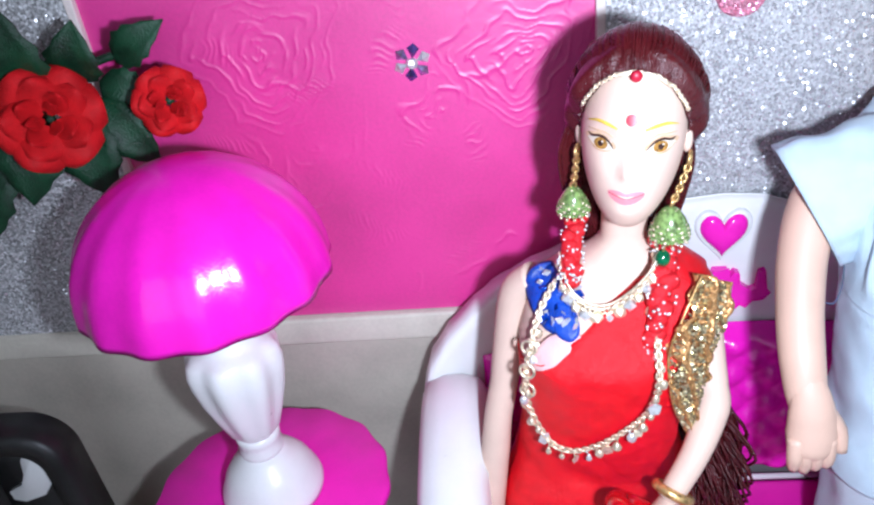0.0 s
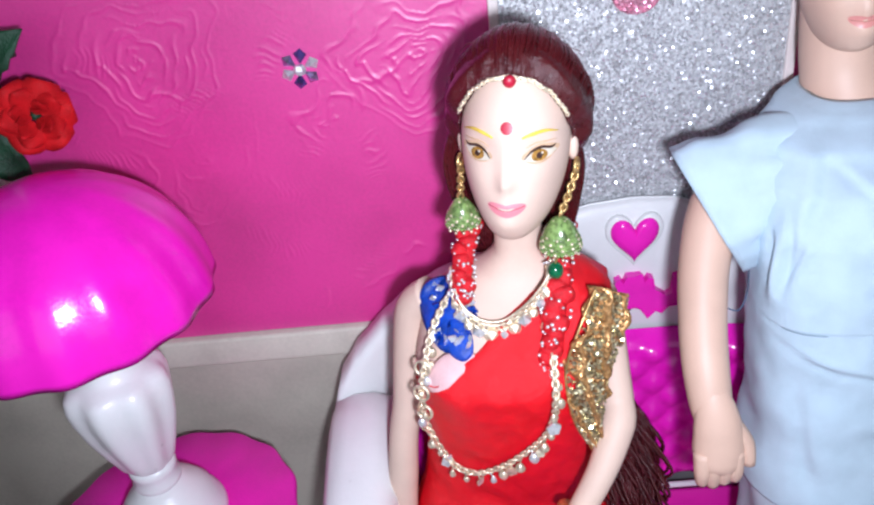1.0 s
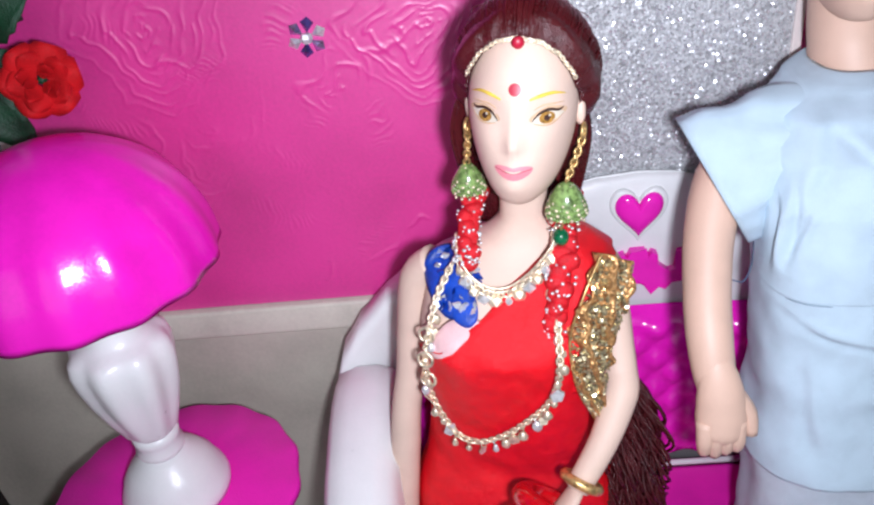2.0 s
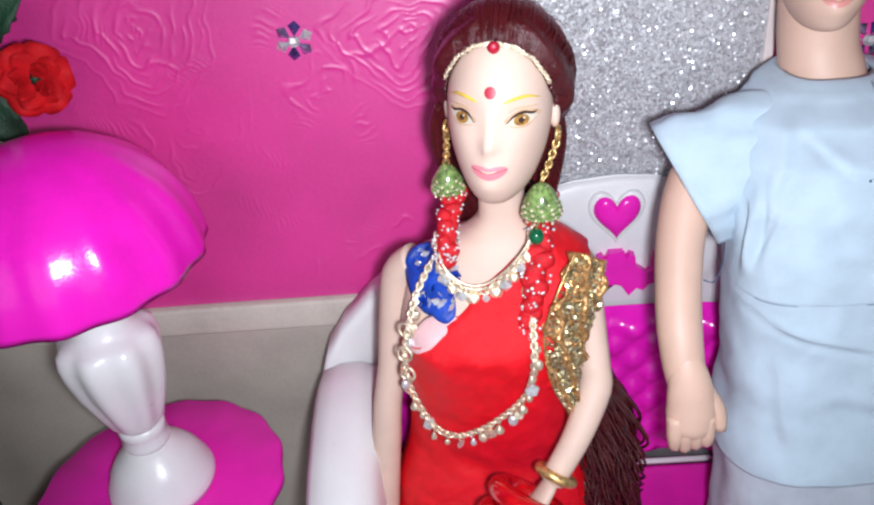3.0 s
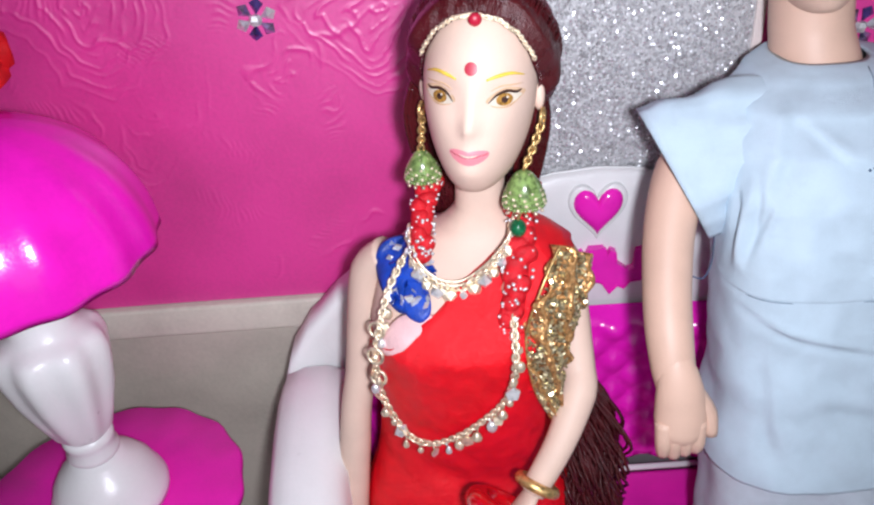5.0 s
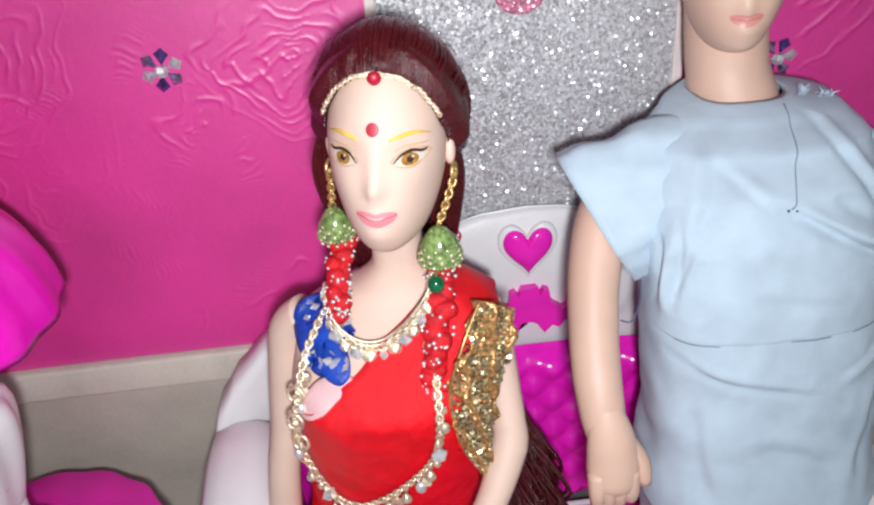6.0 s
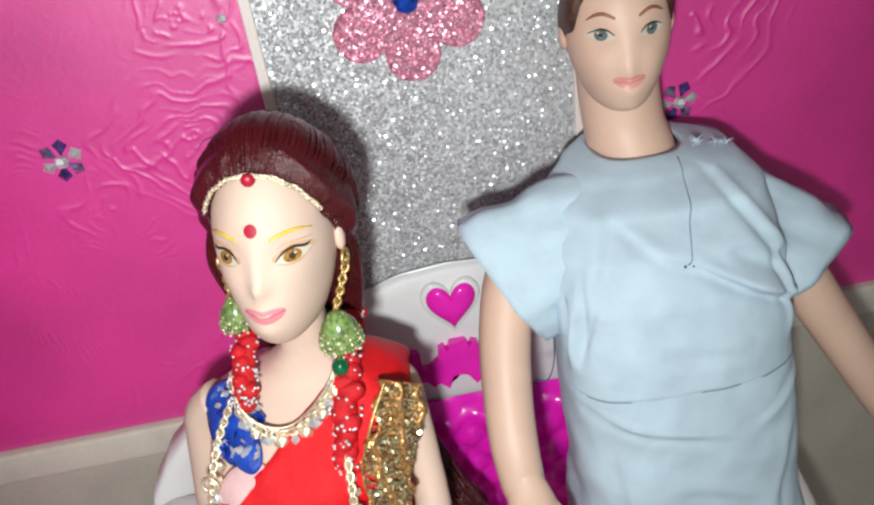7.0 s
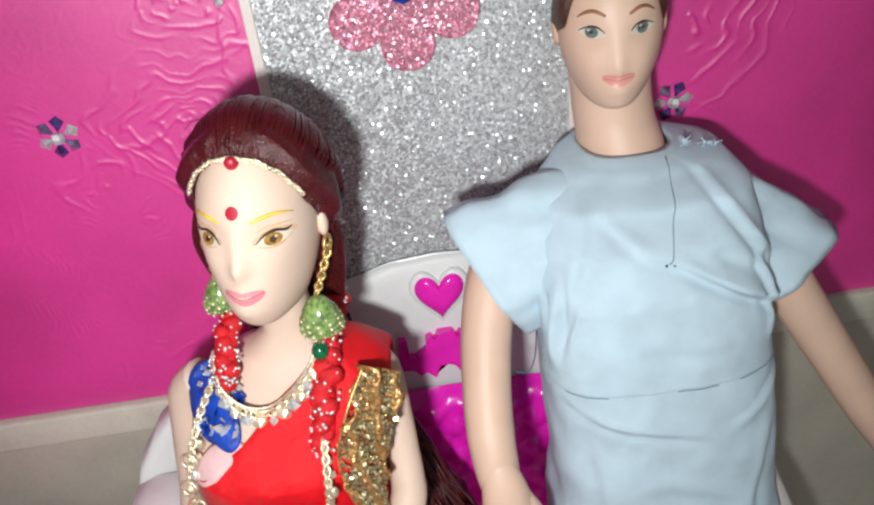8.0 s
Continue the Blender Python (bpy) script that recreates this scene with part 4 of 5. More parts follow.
tube(bm, [(0.0980, 0.130, 0.1275), (0.1010, 0.1285, 0.1225), (0.1018, 0.127, 0.1170)], [0.0022, 0.0021, 0.0015], 8, 0, sub=3)
tube(bm, [(0.162, 0.164, 0.166), (0.1675, 0.1605, 0.158), (0.1755, 0.156, 0.1440), (0.1830, 0.152, 0.131), (0.1905, 0.148, 0.118), (0.198, 0.145, 0.106)], [0.006, 0.0064, 0.006, 0.0057, 0.0054, 0.0046], 18, 0, sub=4)
tube(bm, [(0.198, 0.145, 0.106), (0.202, 0.143, 0.097), (0.205, 0.141, 0.087)], [0.0046, 0.0074, 0.004], 14, 0, flat=0.55, side=(0.5, 0.8, 0), sub=4)
me = mesh_of(bm, "doll", [SKIN_TAN, HAIR_BROWN, LIP_TAN, EYE_WHITE, EYE_BLUE, DARK_PAINT, BROW_BROWN])
tagged(new("doll", me), "tan vinyl fashion doll with short brown hair seated on the sofa", "doll", "dolls on the sofa")

# ---- the blue doll's suit ----
T_BODY = [(0.03, 0.138, 0.135, 0.031, 0.021), (0.06, 0.1385, 0.142, 0.0305, 0.0212), (0.09, 0.138, 0.147, 0.029, 0.0202), (0.115, 0.1375, 0.151, 0.0278, 0.0188), (0.135, 0.1366, 0.1535, 0.0272, 0.0182), (0.15, 0.1354, 0.1555, 0.0268, 0.0182), (0.165, 0.1346, 0.159, 0.0270, 0.0182),
          (0.175, 0.1348, 0.163, 0.0260, 0.0175), (0.182, 0.1362, 0.1685, 0.0238, 0.0155), (0.1865, 0.1372, 0.1742, 0.0195, 0.0122), (0.1885, 0.1350, 0.1778, 0.0110, 0.0104)]


# pulled folds of the cotton: both ends, half width, height
FOLDS = ((0.1098, 0.166, 0.1092, 0.152, 0.0008, 2.4), (0.1122, 0.169, 0.1106, 0.154, 0.0009, -1.6), (0.1150, 0.166, 0.1124, 0.157, 0.0009, 0.9),
         (0.1580, 0.168, 0.1595, 0.152, 0.0010, -2.2), (0.1560, 0.170, 0.1572, 0.160, 0.0011, 1.0),
         (0.1465, 0.1862, 0.1590, 0.1690, 0.0014, 2.6), (0.1365, 0.1732, 0.1590, 0.1600, 0.0013, 3.0), (0.1460, 0.1720, 0.1560, 0.1660, 0.0022, -2.2),
         (0.1240, 0.1800, 0.1315, 0.1745, 0.0014, 1.6), (0.1210, 0.1840, 0.1150, 0.1700, 0.0020, -1.6), (0.1280, 0.1560, 0.1480, 0.1530, 0.0025, 0.7),
         (0.1180, 0.1370, 0.1400, 0.1310, 0.0014, 1.1), (0.1120, 0.1410, 0.1240, 0.1340, 0.0013, 0.5), (0.1500, 0.1340, 0.1640, 0.1420, 0.0016, -0.7),
         (0.1300, 0.1180, 0.1500, 0.1120, 0.0026, 0.6), (0.1160, 0.1300, 0.1200, 0.1050, 0.0022, 0.7), (0.1600, 0.1300, 0.1540, 0.1040, 0.0024, -0.7))


def crease(p, front):
    """How far the cloth stands out at a place, in folds."""
    w = 0.8 * noise.noise(V((p.x * 70, p.z * 90 + p.x * 40, p.y * 60))) + 0.3 * noise.noise(V((p.x * 190, p.z * 150, p.y * 120)))
    if front:
        for x0, z0, x1, z1, wide, high in FOLDS:
            l = math.hypot(x1 - x0, z1 - z0)
            ux, uz = (x1 - x0) / l, (z1 - z0) / l
            t, d = ((p.x - x0) * ux + (p.z - z0) * uz) / l, (-(p.x - x0) * uz + (p.z - z0) * ux) / wide
            if -0.3 < t < 1.3 and abs(d) < 3:
                w += high * d * math.exp(-d * d) * smooth(-0.3, 0.2, t) * smooth(1.3, 0.7, t)
    return w


def t_ring(z, out=0.0, n=208, power=2.9, folds=0.0006, k=1.0):
    cx, cy, rx, ry = table(T_BODY, z)
    ring = []
    for i in range(n):
        a = TAU * i / n
        c, s = math.cos(a), math.sin(a)
        p = V((cx + (rx + out) * k * math.copysign(abs(c) ** (2 / power), c), cy + (ry + out) * k * math.copysign(abs(s) ** (2 / power), s), z))
        ring.append(p + V((c, s, 0)) * folds * 1.7 * crease(p, s < 0))
    return ring


suit = thing("doll_suit", (0.138, 0.15, 0.036), "powder blue cotton doll suit with short sleeves, slightly creased", "doll clothes")
bm = bmesh.new()
zs = [0.145 + 0.0435 * i / 70 for i in range(71)]
rings = [t_ring(z, 0.00028) for z in zs]
top_in = [t_ring(0.1885, -0.0012, folds=0.0003), t_ring(0.185, -0.003, folds=0.0003)]
add_rings(bm, [t_ring(0.147, -0.0012), t_ring(0.14485, -0.0001), t_ring(0.1449, 0.00022)] + rings + top_in, False)
part("tunic", bm, BLUE_COTTON, suit)
bm = bmesh.new()
zs = [0.094 + 0.0535 * i / 64 for i in range(65)]
add_rings(bm, [t_ring(0.097, -0.002), t_ring(0.0938, 0.0)] + [t_ring(z, 0.0001 + 0.0016 * smooth(0.12, 0.06, z), folds=0.0006 + 0.0002 * smooth(0.14, 0.12, z)) for z in zs], False)
part("skirt", bm, BLUE_COTTON, suit)
bm = bmesh.new()
zs = [0.036 + 0.064 * i / 36 for i in range(37)]
add_rings(bm, [t_ring(z, -0.0012, folds=0.0008) for z in zs], True)
part("trousers", bm, WHITE_COTTON, suit, "paler cotton trousers")


def sleeve(c0, c1, tip, pit, deep, seed):
    """A short wide sleeve from the shoulder c0 to the cuff, whose opening runs from tip to pit."""
    bm = bmesh.new()
    tip, pit, c0 = V(tip), V(pit), V(c0)
    mid = (tip + pit) / 2
    rings = []
    n = 40
    for j in range(15):
        t = j / 14
        c = c0.lerp(mid, t)
        up = V(c1).lerp((tip - pit) / 2, t ** 0.8)
        dy = V((0, lerp(0.0125, deep, t), 0))
        ring = []
        for i in range(n):
            a = TAU * i / n
            p = c + up * math.cos(a) + dy * math.sin(a)
            w = noise.noise(V((p.x * 120 + seed, p.z * 110, p.y * 60))) + 0.9 * math.sin(5 * a + 3 * t + seed) * (1 - 0.5 * t) + 0.45 * math.sin(12 * a - 4 * t + seed) * (1 - 0.7 * t)
            ring.append(p + (p - c).normalized() * 0.0015 * w * smooth(0, 0.3, t))
        rings.append(ring)
    inner = [[p.lerp(mid, 0.09) for p in rings[-1]], [p.lerp(c0.lerp(mid, 0.6), 0.3) for p in rings[-4]]]
    add_rings(bm, rings + inner, False)
    return part("sleeve", bm, BLUE_COTTON, suit)


sleeve((0.124, 0.168, 0.1742), (-0.002, 0, 0.0122), (0.0895, 0.165, 0.1825), (0.1060, 0.157, 0.1530), 0.0105, 1)
sleeve((0.149, 0.168, 0.1745), (0.003, 0, 0.0125), (0.1808, 0.163, 0.1680), (0.1585, 0.155, 0.1540), 0.0100, 2)


def t_front(x, z, out=0.0):
    cx, cy, rx, ry = table(T_BODY, z)
    k = min(0.98, abs(x - cx) / (rx + out))
    p = V((x, cy - (ry + out) * (1 - k ** 2.9) ** (1 / 2.9), z))
    p.y -= 0.00102 * crease(p, True)
    return p


bm = bmesh.new()
pts = [t_front(lerp(0.1412, 0.1352, t), lerp(0.1880, 0.1735, t), 0.0004) for t in [i / 24 for i in range(25)]]
tube(bm, pts, 0.00017, 6)
part("placket_stitch", bm, SEAM, suit, "dark seam line down the chest")
# Shade below the tunic's hem, put in as thin dark tubes.
bm = bmesh.new()
for x0, x1 in ((0.1115, 0.1205), (0.1355, 0.1450), (0.1500, 0.1625)):
    tube(bm, [t_front(lerp(x0, x1, i / 12), 0.1447, 0.0003) for i in range(13)], [0.00005] + [0.00014] * 11 + [0.00005], 6)
part("waist_seam_shade", bm, SEAM, suit, "shade of the waist seam laid on as thin dark tubes")
for x, z in ((0.1345, 0.1732), (0.1362, 0.1732)):
    bm = bmesh.new()
    ball(bm, t_front(x, z, 0.0004), 0.00036, 8, 6)
    part("stud", bm, THREAD, suit, "tiny dark stud")
for k in range(22):
    bm = bmesh.new()
    rnd = random.Random(k)
    x = rnd.gauss(0.1462, 0.0006) if k % 2 else rnd.gauss(0.1525, 0.0012)
    p = V((x, 0.169 + (x - 0.149) * 0.25, 0.1878 - (x - 0.149) * 0.3))
    tube(bm, [p, p + V((rnd.uniform(-0.001, 0.001), -0.0006, 0.0016)), p + V((rnd.uniform(-0.002, 0.002), -0.001, rnd.uniform(0.0016, 0.0034)))], [0.0002, 0.00017, 0.00008], 5)
    part("frayed_thread", bm, BLUE_COTTON, suit)
bm = bmesh.new()
pts = bend([(0.1085, 0.158, 0.152), (0.1072, 0.154, 0.147), (0.105, 0.152, 0.1435), (0.1022, 0.152, 0.1442)], 6)
tube(bm, pts, 0.00018, 5)
part("loose_thread", bm, THREAD, suit, "loose hanging thread")
# ---- the red doll's clothes ----
sari = thing("sari", (0.045, 0.15, 0.036), "red satin doll sari with a gold lurex border over one shoulder", "doll clothes")
EDGE = [(0.022, 0.1385), (0.029, 0.1430), (0.038, 0.1500), (0.045, 0.1555), (0.053, 0.160), (0.060, 0.1605), (0.066, 0.157), (0.075, 0.155), (0.09, 0.154)]


def s_front(x, z, out=0.0):
    """A place on the sari, which hangs from the chest without following the waist."""
    p = w_front(x, z, out)
    if z < 0.140:
        p.y = min(p.y, w_front(x, 0.140, out).y + 0.22 * (0.140 - z))
    return p


def drape(out, folds, n=90, m=46, x0=0.0245, x1=0.0685, low=0.05):
    """Cloth on the front of the body, below the slanting edge."""
    bm = bmesh.new()
    grid = []
    for j in range(m + 1):
        row = []
        for i in range(n + 1):
            t = i / n
            top = table(EDGE, lerp(x0, x1, t))[0]
            z = lerp(low, top, j / m)
            cx, cy, rx, ry = table(W_BODY, min(z, 0.155))
            x = lerp(cx - rx - out * 0.6, cx + rx + out * 0.6, t) if z < 0.12 else lerp(max(x0, cx - rx), min(x1, cx + rx), t)
            p = s_front(x, min(z, 0.157), out)
            p.z = z
            if z > 0.157:
                p.y += (z - 0.157) * 0.6
            w = math.sin((x * 0.75 + (z - 0.1) * 0.6) * 620 + 2.0 * noise.noise(V((x * 60, z * 60, 3)))) * noise.noise(V((x * 45, z * 45, 9)))
            p.y -= folds * w + 0.0005 * noise.noise(V((x * 160, z * 160, 1)))
            row.append(bm.verts.new(p))
        grid.append(row)
    for a, b in zip(grid, grid[1:]):
        for i in range(n):
            bm.faces.new((a[i], a[i + 1], b[i + 1], b[i]))
    hem = [v.co + V((0, 0.0012, -0.0003)) for v in grid[-1]]
    hv = [bm.verts.new(p) for p in hem]
    for i in range(n):
        bm.faces.new((grid[-1][i], grid[-1][i + 1], hv[i + 1], hv[i]))
    return bm


part("bodice_drape", drape(0.0014, 0.0009), RED_SATIN, sari)
bm = bmesh.new()
wrap = []
for i in range(41):
    z = 0.036 + 0.102 * i / 40
    ring = w_ring(z, 0.0006 + 0.006 * smooth(0.085, 0.04, z))
    wrap.append([p + V((0.0035 * smooth(0.044, 0.07, p.x) * smooth(0.139, 0.125, z), 0, 0)) + (p - V((0.046, 0.154, z))).normalized() * 0.0009 * math.sin(p.x * 500 + z * 260) * noise.noise(p * 60) for p in ring])
add_rings(bm, wrap, True)
part("skirt", bm, RED_SATIN, sari)


def ribbon(name, points, widths, across, mat_, label="", wave=0.0, waves=0, thick=0.0007, lift=0.0):
    """A band of cloth along points, spread along the vectors across."""
    bm = bmesh.new()
    pts = bend(points, 10)
    n = len(pts)
    facing = V((0, -1, 0))
    rings = []
    for i, p in enumerate(pts):
        t = i / (n - 1) * (len(widths) - 1)
        k = min(int(t), len(widths) - 2)
        w = lerp(widths[k], widths[k + 1], t - k)
        d = V(across[k]).lerp(V(across[k + 1]), t - k).normalized()
        step = (pts[min(i + 1, n - 1)] - pts[max(i - 1, 0)]).normalized()
        nn = d.cross(step).normalized()
        if nn.dot(facing) < 0:
            nn = -nn
        facing = nn
        row = []
        m = 14
        for j in range(m + 1):
            u = lerp(-1, 1, j / m)
            row.append(p + d * w * u * (1 + (wave * 0.12) * math.sin(i * 0.9)) + nn * (wave * 0.0012 * math.sin(waves * u + i * 0.35) + lift * (1 - u * u)))
        rings.append(row + [q - nn * thick for q in reversed(row)])
    add_rings(bm, rings, True)
    return part(name, bm, mat_, sari, label)


# the end of the sari goes up over her shoulder and falls behind it
ribbon("shoulder_fall", [(0.0600, 0.1345, 0.128), (0.0622, 0.1335, 0.142), (0.0646, 0.1372, 0.1535), (0.0668, 0.1450, 0.1592), (0.0676, 0.1545, 0.1600), (0.0678, 0.1635, 0.153), (0.067, 0.167, 0.13)],
       [0.0045, 0.006, 0.0076, 0.0080, 0.0076, 0.0066, 0.006], [(1, 0, 0.1), (1, 0.05, 0.1), (1, 0.1, -0.1), (1, 0.1, -0.75), (1, 0, -0.75), (1, 0, -0.4), (1, 0, 0)], RED_SATIN, wave=0.12, waves=4, lift=0.0012)
gold_pts = [(0.0672, 0.1352, 0.1195), (0.0654, 0.1325, 0.128), (0.0648, 0.1312, 0.137), (0.0654, 0.1326, 0.146), (0.0686, 0.1346, 0.1550), (0.0716, 0.1398, 0.1618)]
gold_w = [0.0012, 0.0026, 0.0040, 0.0054, 0.0056, 0.0042]
gold_a = [(1, 0.1, 0.1), (1, 0.1, 0.1), (1, 0.15, 0.1), (1, 0.2, -0.2), (1, 0.25, -0.45), (1, 0.3, -0.65)]
gold = ribbon("gold_border", gold_pts, gold_w, gold_a, GOLD_CLOTH, "glittering gold ruffled border", wave=1.7, waves=6, lift=0.0016)
bm = bmesh.new()
rnd = random.Random(7)
gp = bend(gold_pts, 12)
for k in range(1700):
    t = rnd.random() * (len(gp) - 1.001)
    i = int(t)
    q = t / (len(gp) - 1) * (len(gold_w) - 1)
    w = lerp(gold_w[int(q)], gold_w[min(int(q) + 1, len(gold_w) - 1)], q - int(q))
    u = rnd.uniform(-1, 1)
    a = V(gold_a[int(q)]).normalized()
    p = gp[i].lerp(gp[i + 1], t - i) + a * w * u + V((0, -0.0009 - 0.0017 * (1 - u * u), 0.0006 * (1 - u * u)))
    turn = Euler((rnd.gauss(0, 0.6), rnd.uniform(0, TAU), rnd.gauss(0, 0.6)))
    s = rnd.uniform(0.00025, 0.0006)
    vs = []
    for c in range(6):
        o = V((s * math.cos(c * TAU / 6), 0, s * math.sin(c * TAU / 6)))
        o.rotate(turn)
        vs.append(bm.verts.new(p + o))
    bm.faces.new(vs)
tagged(part("sequin_scatter", bm, SEQUIN, sari, "tiny gold sequins", soft=False), kind="stuff")
# beaded velvet trims on both sides of the neck
for side_pts, w in (([(0.0384, 0.1432, 0.1618), (0.0386, 0.1458, 0.1645), (0.0396, 0.150, 0.1685), (0.0412, 0.156, 0.1715), (0.042, 0.162, 0.1725)], 0.0032), ([(0.0572, 0.1345, 0.14), (0.0578, 0.1350, 0.150), (0.0592, 0.139, 0.160), (0.0606, 0.1445, 0.166), (0.062, 0.152, 0.1695), (0.063, 0.160, 0.171)], 0.0034)):
    bm = bmesh.new()
    tube(bm, side_pts, [w * 0.6] + [w * 0.75] * (len(side_pts) - 2) + [w * 0.6], 14, flat=0.6, side=(1, 0, 0), sub=6)
    lump = random.Random(int(w * 1e6))
    for p, _ in along(bend(side_pts, 8), 0.0021):
        q = p + V((lump.uniform(-1, 1) * w * 0.45, lump.uniform(-0.0008, 0.0), lump.uniform(-0.0006, 0.0006)))
        ball(bm, q, (w * lump.uniform(0.6, 0.85), w * lump.uniform(0.5, 0.7), w * lump.uniform(0.6, 0.8)), 14, 9)
    bm.normal_update()
    for v in bm.verts:
        v.co += v.normal * 0.0003 * noise.noise(v.co * 700)
    trim = part("beaded_trim", bm, RED_VELVET, sari, "dark red trim sewn with clear beads")
    bm = bmesh.new()
    rnd = random.Random(int(w * 1e5))
    pp = bend(side_pts, 8)
    for k in range(90):
        t = rnd.random() * (len(pp) - 1.01)
        i = int(t)
        a = rnd.uniform(-1.3, 1.3)
        p = pp[i].lerp(pp[i + 1], t - i) + V((1.05 * w * math.sin(a), -w * 0.72 * math.cos(a) - 0.0003, 0.0005))
        ball(bm, p, rnd.uniform(0.00025, 0.0005), 6, 4)
    b = new("bead_scatter", mesh_of(bm, "bead_scatter", STEEL))
    b.parent = trim
    tagged(b, kind="stuff")
# fine gold cord along the border's inner edge
bm = bmesh.new()
cord = [V(p) - V(a).normalized() * (w + 0.0002) + V((0, -0.0006, 0)) for p, a, w in zip(gold_pts, gold_a, gold_w)]
tube(bm, bend(cord, 8), 0.0003, 6)
part("edge_cord", bm, GOLD, sari, "fine gold edging cord")

blouse = thing("doll_blouse", (0.035, 0.15, 0.14), "royal blue satin doll blouse with silver mirror pieces", "doll clothes")


def body_patch(name, outline, out, mat_, parent, label="", puff=0.0, n=16):
    """A cloth patch on the front of the body inside an outline."""
    bm = bmesh.new()
    ends = [V((x, 0, z)) for x, z in outline]
    outline = [(p.x, p.z) for p in bend(ends[-1:] + ends + ends[:2], 5)[5:-6]]
    cx = sum(p[0] for p in outline) / len(outline)
    cz = sum(p[1] for p in outline) / len(outline)
    loops = []
    for k in (1.0, 0.8, 0.6, 0.4, 0.2):
        loops.append([])
        for x, z in outline:
            px, pz = lerp(cx, x, k), lerp(cz, z, k)
            p = w_front(px, pz, out + puff * (1 - k * k))
            p.y -= 0.0005 * noise.noise(V((px * 260, pz * 260, 4)))
            loops[-1].append(p)
    loops = [[p + V((0, 0.0012, 0)) for p in loops[0]]] + loops
    add_rings(bm, loops, True)
    return part(name, bm, mat_, parent, label)


body_patch("shoulder", [(0.0275, 0.1545), (0.0300, 0.1515), (0.0335, 0.150), (0.0375, 0.1525), (0.0385, 0.1575), (0.0355, 0.1605), (0.0315, 0.1605), (0.0285, 0.1585)], 0.0016, BLUE_CLOTH, blouse)
body_patch("front", [(0.0345, 0.1548), (0.0338, 0.1514), (0.0350, 0.1496), (0.0376, 0.1492), (0.0398, 0.1512), (0.0394, 0.1540), (0.0378, 0.1552), (0.0360, 0.1554)], 0.0019, BLUE_CLOTH, blouse, puff=0.0003)
body_patch("lining", [(0.0283, 0.1440), (0.0276, 0.1405), (0.0310, 0.1420), (0.0360, 0.1460), (0.0402, 0.1495), (0.0375, 0.1505), (0.0335, 0.1494), (0.0303, 0.1468)], 0.0015, PALE_CLOTH, blouse, "pale pink lining edge", puff=0.0004)
rnd = random.Random(21)
for k in range(30):
    bm = bmesh.new()
    p = w_front(rnd.uniform(0.0305, 0.0405), rnd.uniform(0.1520, 0.160), 0.0030)
    s = rnd.uniform(0.0008, 0.0015)
    turn = Euler((rnd.gauss(0, 0.4), rnd.uniform(0, TAU), rnd.gauss(0, 0.4)))
    ring = []
    for c in range(4):
        o = V((s * math.cos(c * TAU / 4) * 0.7, 0, s * math.sin(c * TAU / 4)))
        o.rotate(turn)
        ring.append(p + o)
    add_rings(bm, [ring, [q + V((0, 0.0007, 0)) for q in ring]], True)
    part("mirror_piece", bm, STEEL if k % 3 else BLUE_GEM, blouse, soft=False)

# ---- jewellery ----
def chain(bm, pts, r, wire, step, oval=0.65):
    for k, (p, d) in enumerate(along(pts, step)):
        q = V((0, -1, 0.15)) if k % 2 else V((0.9, -0.4, 0.2))
        z = (q - d * q.dot(d)).normalized()
        y = z.cross(d).normalized()
        ring_link(bm, p, r, wire, Matrix((d, y, z)).transposed(), 10, 5, oval)


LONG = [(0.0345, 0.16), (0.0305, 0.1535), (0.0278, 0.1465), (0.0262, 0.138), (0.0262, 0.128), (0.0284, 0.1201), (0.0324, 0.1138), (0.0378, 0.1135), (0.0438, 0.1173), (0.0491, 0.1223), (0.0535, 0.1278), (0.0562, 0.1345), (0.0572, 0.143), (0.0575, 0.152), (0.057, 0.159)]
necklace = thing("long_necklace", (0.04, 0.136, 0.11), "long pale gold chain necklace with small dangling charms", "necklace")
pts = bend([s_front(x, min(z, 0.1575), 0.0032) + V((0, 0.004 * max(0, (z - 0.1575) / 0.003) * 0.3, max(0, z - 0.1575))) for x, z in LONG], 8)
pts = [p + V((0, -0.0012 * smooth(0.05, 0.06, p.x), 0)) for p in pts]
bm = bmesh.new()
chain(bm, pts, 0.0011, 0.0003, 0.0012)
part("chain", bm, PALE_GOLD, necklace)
rnd = random.Random(5)
